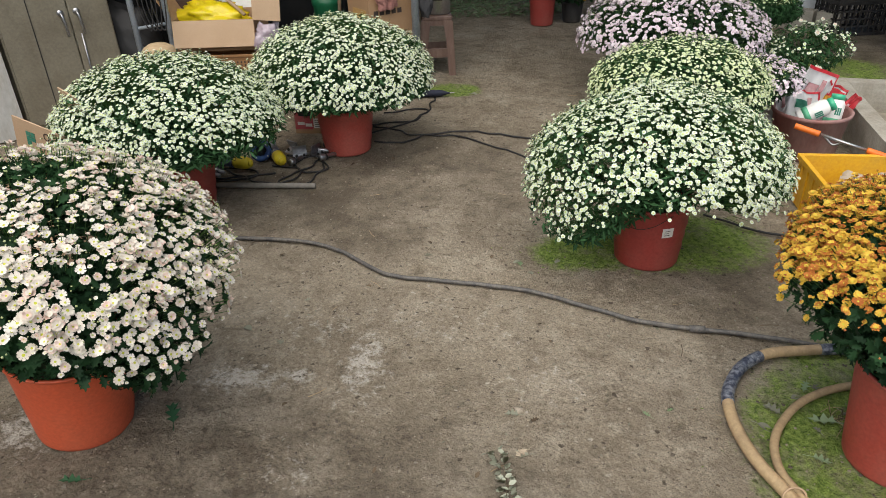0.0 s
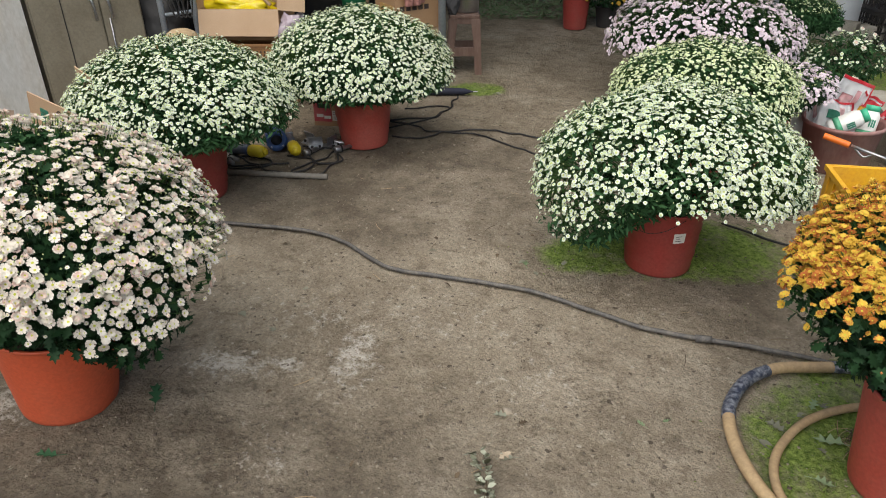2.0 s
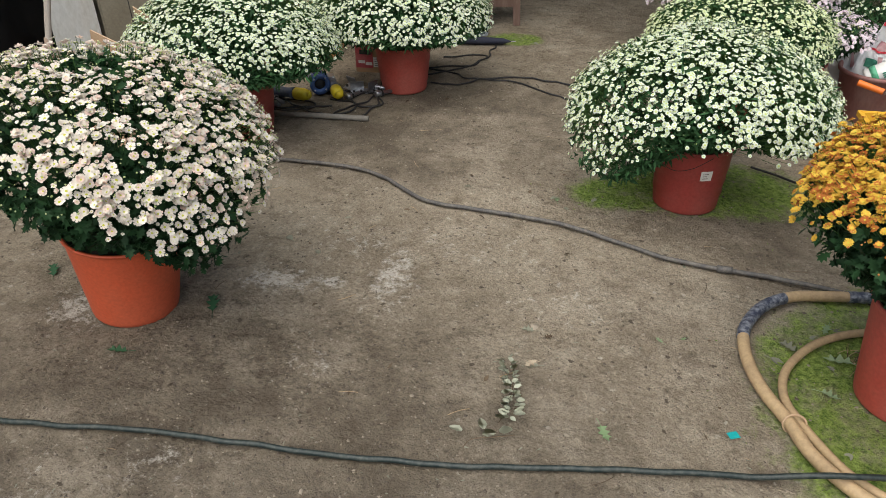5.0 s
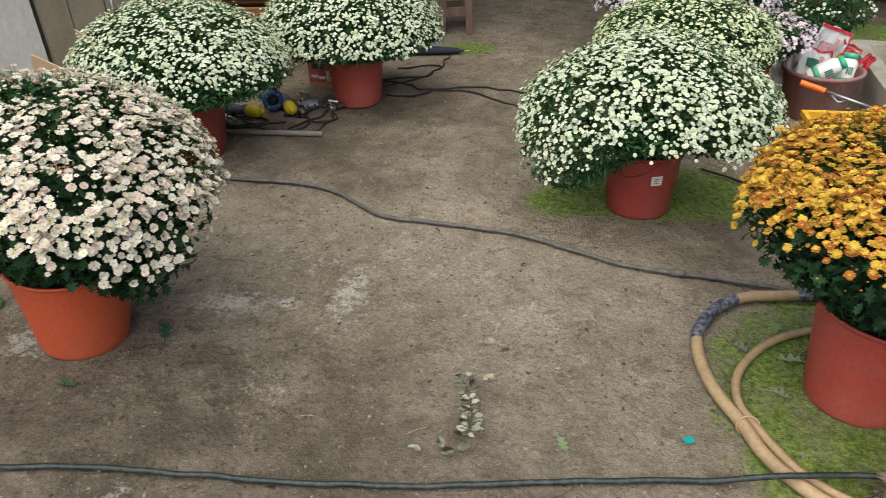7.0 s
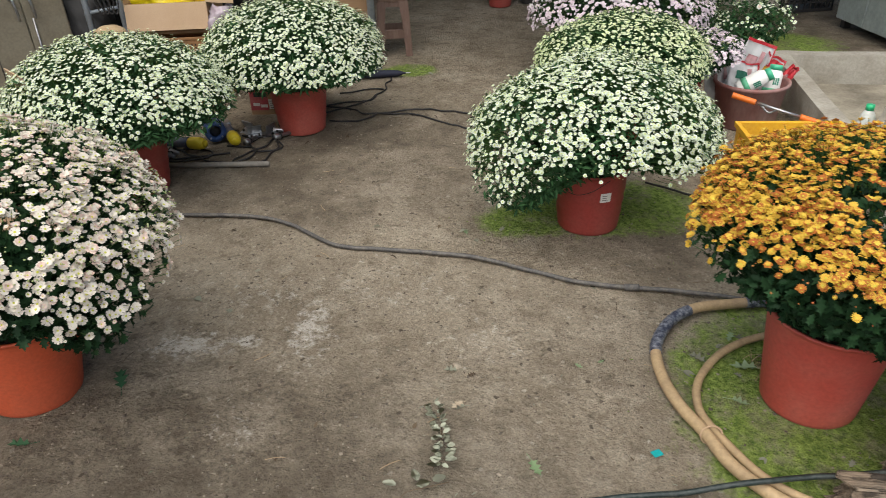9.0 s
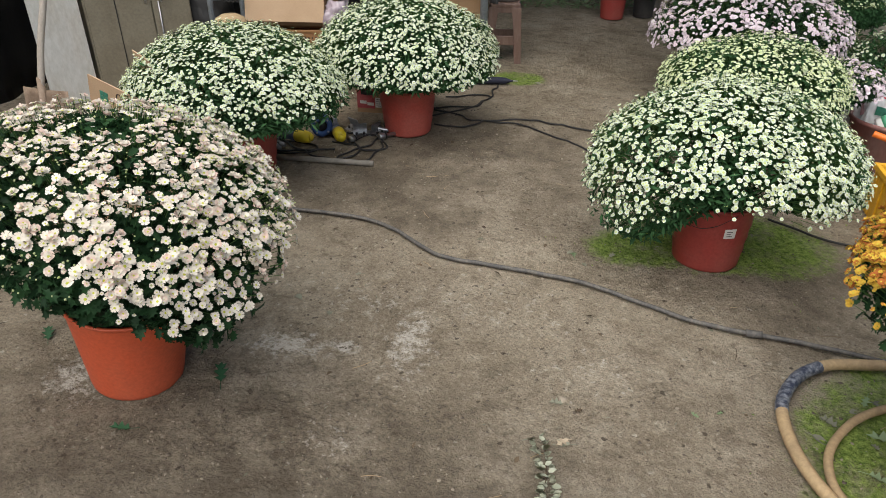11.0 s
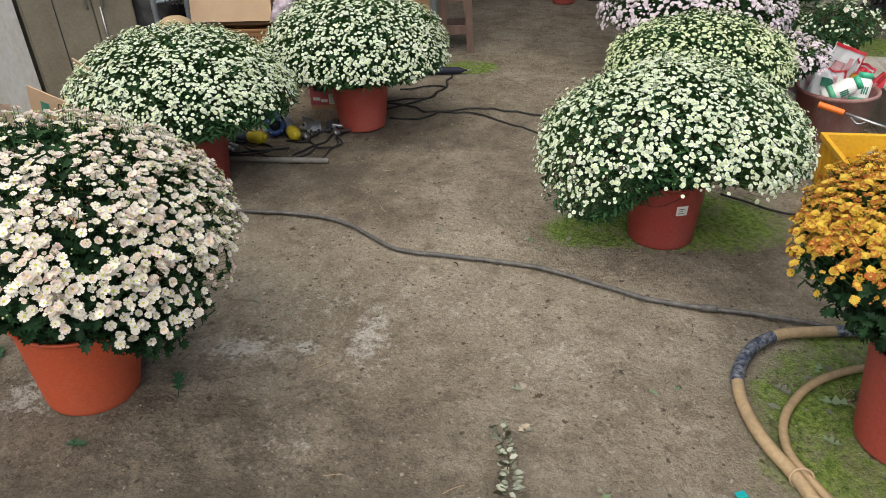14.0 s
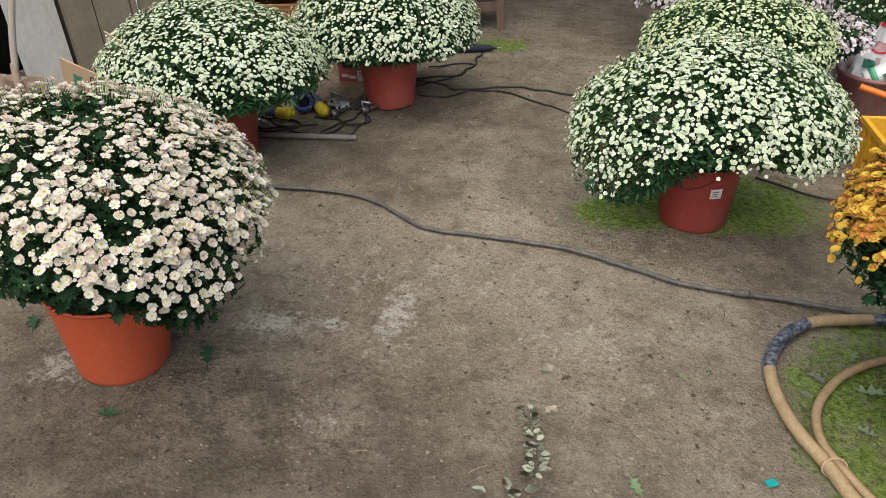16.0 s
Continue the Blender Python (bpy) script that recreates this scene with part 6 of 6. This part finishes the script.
def timbers():
    for k, (x, y, z, l, w, h, a) in enumerate(((1.37, 1.35, 0.0, 0.75, 0.16, 0.1, -8), (1.47, 1.53, 0.0, 0.55, 0.14, 0.11, 4), (1.55, 1.68, 0.0, 0.6, 0.12, 0.1, 16), (1.42, 1.18, 0.0, 0.7, 0.14, 0.09, -14))):
        bm = boxed(-l / 2, -w / 2, 0, l / 2, w / 2, h)
        bmesh.ops.subdivide_edges(bm, edges=bm.edges[:], cuts=15, use_grid_fill=True)
        for v in bm.verts:
            q = v.co + Vector((k * 3, 0, 0))
            end = min(1.0, max(0.0, (abs(v.co.x) - l / 2 + 0.09) / 0.09))
            rag = 0.035 * noise.noise(Vector((k * 4.0, q.y * 22, q.z * 22 + k))) + 0.025 * noise.noise(Vector((k, q.y * 70, q.z * 70)))
            split = -0.016 * max(0.0, 1 - abs(v.co.y - 0.02 * noise.noise(Vector((q.x * 3, k, 0)))) / 0.012) * (0.4 + 0.6 * end)
            top = 0.006 * noise.noise(Vector((q.x * 4, q.y * 26, k))) + 0.008 * noise.noise(Vector((q.x * 2, q.y * 9, k + 5))) + split
            v.co += Vector((rag * end * (1 if v.co.x > 0 else -1), 0.008 * noise.noise(Vector((q.x * 5, q.y * 12, q.z * 20))), top if v.co.z > 0.02 else 0))
        solo("timber_slab", bm, TIMBER, pose(x, y, z, 0, 0, a), "weathered split timber slab on the moss", "timber", "timber slabs")
    solo("root_piece", tube([(1.02, 1.47, 0.07), (1.1, 1.455, 0.1), (1.22, 1.43, 0.112), (1.36, 1.435, 0.12), (1.55, 1.4, 0.118), (1.72, 1.42, 0.1)], 0.01, 9, 0.01, waver=0.02), surface("dark bark", (0.035, 0.026, 0.02), (0.10, 0.08, 0.06), 0.9, 25, 120, relief=0.9), pose(0, 0, 0), "dark crooked root lying along the split timber", "root", smooth=True)
    solo("burlap_rag", bag(0.32, 0.06, 0.05, 71, 0.4), BURLAP, pose(1.31, 1.665, 0.0, 0, 0, 50), "frayed brown burlap rag beside the timber", "rag", smooth=True)


timbers()


# ---- small litter on the soil ----
def round_leaf(seed):
    """A small wilted oval leaf of length 1, cupped along its midrib."""
    rng = random.Random(seed + 300)
    bm = bmesh.new()
    rows = []
    for j in range(7):
        f = j / 6
        w = 0.36 * math.sin(math.pi * min(0.97, max(0.05, f)) ** 0.9) ** 0.7
        curl = 0.12 * math.sin(f * 3 + seed) + 0.1 * f * f
        rows.append([bm.verts.new((k * w * rng.uniform(0.9, 1.05), f, curl + abs(k) * w * 0.12 + rng.uniform(-0.02, 0.02))) for k in (-1, -0.5, 0, 0.5, 1)])
    for a, b in zip(rows, rows[1:]):
        for k in range(4):
            bm.faces.new((a[k], a[k + 1], b[k + 1], b[k]))
    bmesh.ops.solidify(bm, geom=bm.faces[:], thickness=0.02)
    return finish("leaf", bm, LEAF_PALE)


def litter():
    rng = random.Random(17)
    dry = [leaf_mesh("dry_leaf", LEAF_DRY, 0.05, s, s % 2 == 0) for s in range(4)]
    fresh = [leaf_mesh("green_leaf", LEAF_FRESH, 0.07, s + 9) for s in range(2)]
    for x, y, s in ((-1.208, 2.354, 0.9), (-0.828, 2.696, 0.7), (0.1, 2.886, 1.0), (0.0, 2.03, 1.0), (0.02, 1.86, 1.2), (-0.9, 2.42, 0.9), (0.55, 2.5, 0.6), (0.84, 2.04, 1.3), (-1.02, 2.48, 1.0), (0.05, 3.0, 0.8), (0.2, 2.98, 0.8), (-0.35, 3.06, 0.7), (-1.3, 2.95, 0.9), (0.75, 2.0, 1.1), (-0.2, 5.4, 1.2), (0.9, 2.12, 0.9), (1.0, 2.16, 1.1), (1.04, 2.06, 1.2), (0.93, 1.96, 0.7), (0.88, 1.62, 0.8), (1.1, 1.58, 0.7)):
        solo("dry_leaf", dry[rng.randrange(4)], None, pose(x, y, ground_z(x, y) + 0.001, 0, 0, rng.uniform(0, 360)) @ Matrix.Scale(s, 4), "dry grey-green fallen leaf on the soil", "leaf", "fallen leaves")
    brown = [leaf_mesh("withered_leaf", LEAF_BROWN, 0.034, s + 60, s % 2 == 0) for s in range(4)]
    for k in range(46):
        x, y = rng.uniform(-1.1, 1.0), 1.25 + 3.6 * rng.random() ** 1.2
        solo("withered_leaf", brown[k % 4], None, pose(x, y, ground_z(x, y) + 0.003, rng.uniform(-35, 35), rng.uniform(-50, 50), rng.uniform(0, 360)) @ Matrix.Scale(rng.uniform(0.4, 1.0), 4), "small withered brown leaf curled on the soil", "leaf", "withered leaves")
    deep = leaf_mesh("green_leaf", LEAF_DEEP, 0.07, 12)
    for x, y, s, a in ((0.207, 1.631, 1.0, 200), (-1.13, 1.96, 1.4, 20), (1.0, 2.0, 1.3, 70), (1.3, 1.62, 1.2, 10), (-1.32, 1.73, 1.0, 100), (-1.85, 2.1, 1.2, 30), (0.05, 2.95, 0.9, 10), (0.42, 2.02, 0.5, 40), (0.5, 2.06, 0.4, 120), (0.86, 1.86, 0.9, 250), (0.98, 2.2, 0.8, 150)):
        solo("green_leaf", deep if x < -1 else fresh[rng.randrange(2)], None, pose(x, y, ground_z(x, y) + 0.007, 0, 0, a) @ Matrix.Diagonal((0.8 * s, s, s, 1)), "lobed green chrysanthemum leaf fallen on the soil", "leaf", "fallen leaves")
    t = thing("wilted_sprig", pose(-0.07, 1.58, 0.012, 0, 0, 4), "wilted grey-green sprig with small round leaves", "sprig")
    part("stem", tube([(0.02, 0.27, 0.006), (0.03, 0.2, 0.012), (0.02, 0.08, 0.012), (-0.01, 0.0, 0.004)], 0.0016, 6), LEAF_BROWN, t, smooth=True)
    rd = [round_leaf(s) for s in range(4)]
    for k in range(58):
        f = k / 58
        side = 1 if k % 2 else -1
        x, y = 0.02 + 0.012 * math.sin(f * 5) + side * rng.uniform(0.0, 0.016), f * 0.27 + rng.uniform(-0.006, 0.006)
        part("leaf", rd[k % 4], None, t, at=pose(x, y, 0.008 + 0.018 * rng.random(), rng.uniform(-15, 30), rng.uniform(-28, 28), -90 * side + rng.uniform(-40, 40)) @ Matrix.Scale(rng.uniform(0.018, 0.028) * (1.1 - 0.35 * f), 4))
    t = thing("wilted_sprig", pose(-0.12, 1.528, 0.006), "short wilted sprig with four round leaves", "sprig")
    part("stem", tube([(-0.05, -0.05, 0.006), (-0.03, -0.02, 0.008), (0.03, -0.005, 0.01), (0.09, 0.015, 0.006)], 0.0016, 6), LEAF_BROWN, t, smooth=True)
    for x, y, a, z in ((-0.06, 0.0, 80, 0.012), (0.0, 0.008, 20, 0.02), (0.0, -0.002, -80, 0.012), (0.045, 0.015, -75, 0.012)):
        part("leaf", rd[1], None, t, at=pose(x, y, z, 12, 10, a) @ Matrix.Scale(0.038, 4))
    crumple = leaf_mesh("crumpled_leaf", surface("dry tan leaf", (0.42, 0.35, 0.25), (0.26, 0.2, 0.14), 0.85, 40, 90), 0.05, 77)
    for v in crumple.vertices:
        v.co.z = 0.008 + 0.014 * noise.noise(v.co * 60) + 0.006 * noise.noise(v.co * 140)
    solo("crumpled_leaf", crumple, None, pose(0.015, 1.87, ground_z(0.015, 1.87) + 0.004, 0, 0, 130), "crumpled dry tan leaf on the soil", "leaf")
    solo("plastic_scrap", boxed(-0.016, -0.011, 0, 0.016, 0.011, 0.002), TEAL, pose(0.575, 1.64, 0.004, 4, 6, 25), "torn scrap of teal plastic on the soil", "scrap")
    t = thing("straw_clump", pose(1.022, 2.011, ground_z(1.022, 2.011)), "matted clump of dry brown straw on the moss", "straw")
    for k in range(36):
        a, l = rng.uniform(0, 6.28), rng.uniform(0.03, 0.07)
        ox, oy = rng.gauss(0, 0.022), rng.gauss(0, 0.028)
        part("strand", tube([(ox, oy, 0.004), (ox + 0.5 * l * math.cos(a), oy + 0.5 * l * math.sin(a), 0.016 * rng.random() + 0.004), (ox + l * math.cos(a), oy + l * math.sin(a), 0.004)], 0.001, 4, 0.02), STRAW if k % 2 else LEAF_BROWN, t)
    # low weeds and moss tufts inside the hose loop and round the white plant's pot
    tufts = np.random.default_rng(44)
    chunks = []
    for cx, cy, sx, sy, n in ((1.0, 2.08, 0.14, 0.12, 260), (0.95, 1.85, 0.12, 0.14, 160), (1.2, 1.6, 0.2, 0.12, 220), (0.3, 3.08, 0.14, 0.1, 120), (0.95, 3.05, 0.2, 0.16, 160)):
        x, y = tufts.normal(cx, sx, n), tufts.normal(cy, sy, n)
        lift = np.array([ground_z(*q) for q in zip(x.tolist(), y.tolist())]) + 0.001
        up = np.stack([tufts.normal(0, 0.7, n), tufts.normal(0, 0.7, n), np.ones(n)], 1)
        chunks.append(spread(slim_leaf(), frames_from(up, tufts), np.stack([x, y, lift], 1), tufts.uniform(0.006, 0.02, n)))
    solo("moss_tufts", pack("moss_tufts", *join(chunks), [LEAF_MOSS]), None, pose(0, 0, 0), "short bright green moss tufts and weeds", "moss", kind="stuff")
    # crumbs of soil, grit and plant bits
    r = np.random.default_rng(3)
    grit = surface("soil grit", (0.32, 0.275, 0.21), (0.2, 0.168, 0.125), 0.95, 40, 200, relief=0.5)
    clod = surface("soil clods", (0.13, 0.105, 0.08), (0.07, 0.055, 0.04), 0.95, 40, 200, relief=0.5)
    tv, tt, tm = bud_shape()
    for name, mat, n, lab, big in (("soil_crumbs", grit, 9000, "loose pale crumbs of soil and grit", 0.006), ("soil_clods", clod, 7000, "loose dark clods and chips of soil", 0.008)):
        x, y = r.uniform(-2.3, 2.0, n), 0.9 + 4.6 * r.random(n) ** 1.4
        fr = frames_from(np.stack([r.normal(0, 0.25, n), r.normal(0, 0.25, n), np.ones(n)], 1), r)
        fr = fr * np.stack([r.uniform(0.6, 1.4, n), r.uniform(0.5, 1.0, n), r.uniform(0.4, 0.8, n)], 1)[:, None, :]
        z = np.array([ground_z(*q) for q in zip(x.tolist(), y.tolist())])
        sc = 0.0016 + big * r.random(n) ** 4
        solo(name, pack(name, *spread((tv, tt, tm), fr, np.stack([x, y, z], 1), sc), [mat]), None, pose(0, 0, 0), lab, "grit", kind="stuff")
    straw = [finish("straw_bit", tube([(-0.5, 0, 0.02), (0, 0.06, 0.03), (0.5, 0, 0.02)], 0.018, 5, 0.3), m) for m in (STRAW, LEAF_BROWN)]
    for k in range(70):
        x, y = rng.uniform(-1.3, 1.0), 1.25 + 4.2 * rng.random() ** 1.3
        solo("straw_bit", straw[k % 2], None, pose(x, y, ground_z(x, y) + 0.002, 0, 0, rng.uniform(0, 360)) @ Matrix.Scale(rng.uniform(0.025, 0.075), 4), "thin dry stalk lying on the soil", "stalk", "dry stalks")
    stones = []
    for k in range(3):
        bm = bmesh.new()
        bmesh.ops.create_icosphere(bm, subdivisions=2, radius=1)
        for v in bm.verts:
            v.co = Vector((v.co.x, v.co.y * 0.8, v.co.z * 0.55)) * (1 + 0.45 * noise.noise(v.co * 1.4 + Vector((k * 5, 0, 0))))
        stones.append(finish("pebble", bm, STONE))
    for k in range(46):
        x, y = (-0.003, 2.05) if k == 0 else (rng.uniform(-1.4, 1.0), 1.25 + 3.8 * rng.random() ** 1.3)
        solo("pebble", stones[k % 3], None, pose(x, y, ground_z(x, y) + 0.002, 0, 0, rng.uniform(0, 360)) @ Matrix.Scale(0.016 if k == 0 else rng.uniform(0.003, 0.009), 4), "small pale earthy pebble on the soil", "pebble", "pebbles")
    n = 900
    x, y = r.uniform(-2.2, 1.8, n), 1.0 + 4.5 * r.random(n) ** 1.3
    fr = frames_from(np.stack([r.normal(0, 0.3, n), r.normal(0, 0.3, n), np.ones(n)], 1), r)
    solo("leaf_bits", pack("leaf_bits", *spread(slim_leaf(), fr, np.stack([x, y, [ground_z(*q) + 0.003 for q in zip(x.tolist(), y.tolist())]], 1), r.uniform(0.006, 0.022, n)), [LEAF_DRY]), None, pose(0, 0, 0), "scattered dry leaf bits and straw", "litter", kind="stuff")


litter()
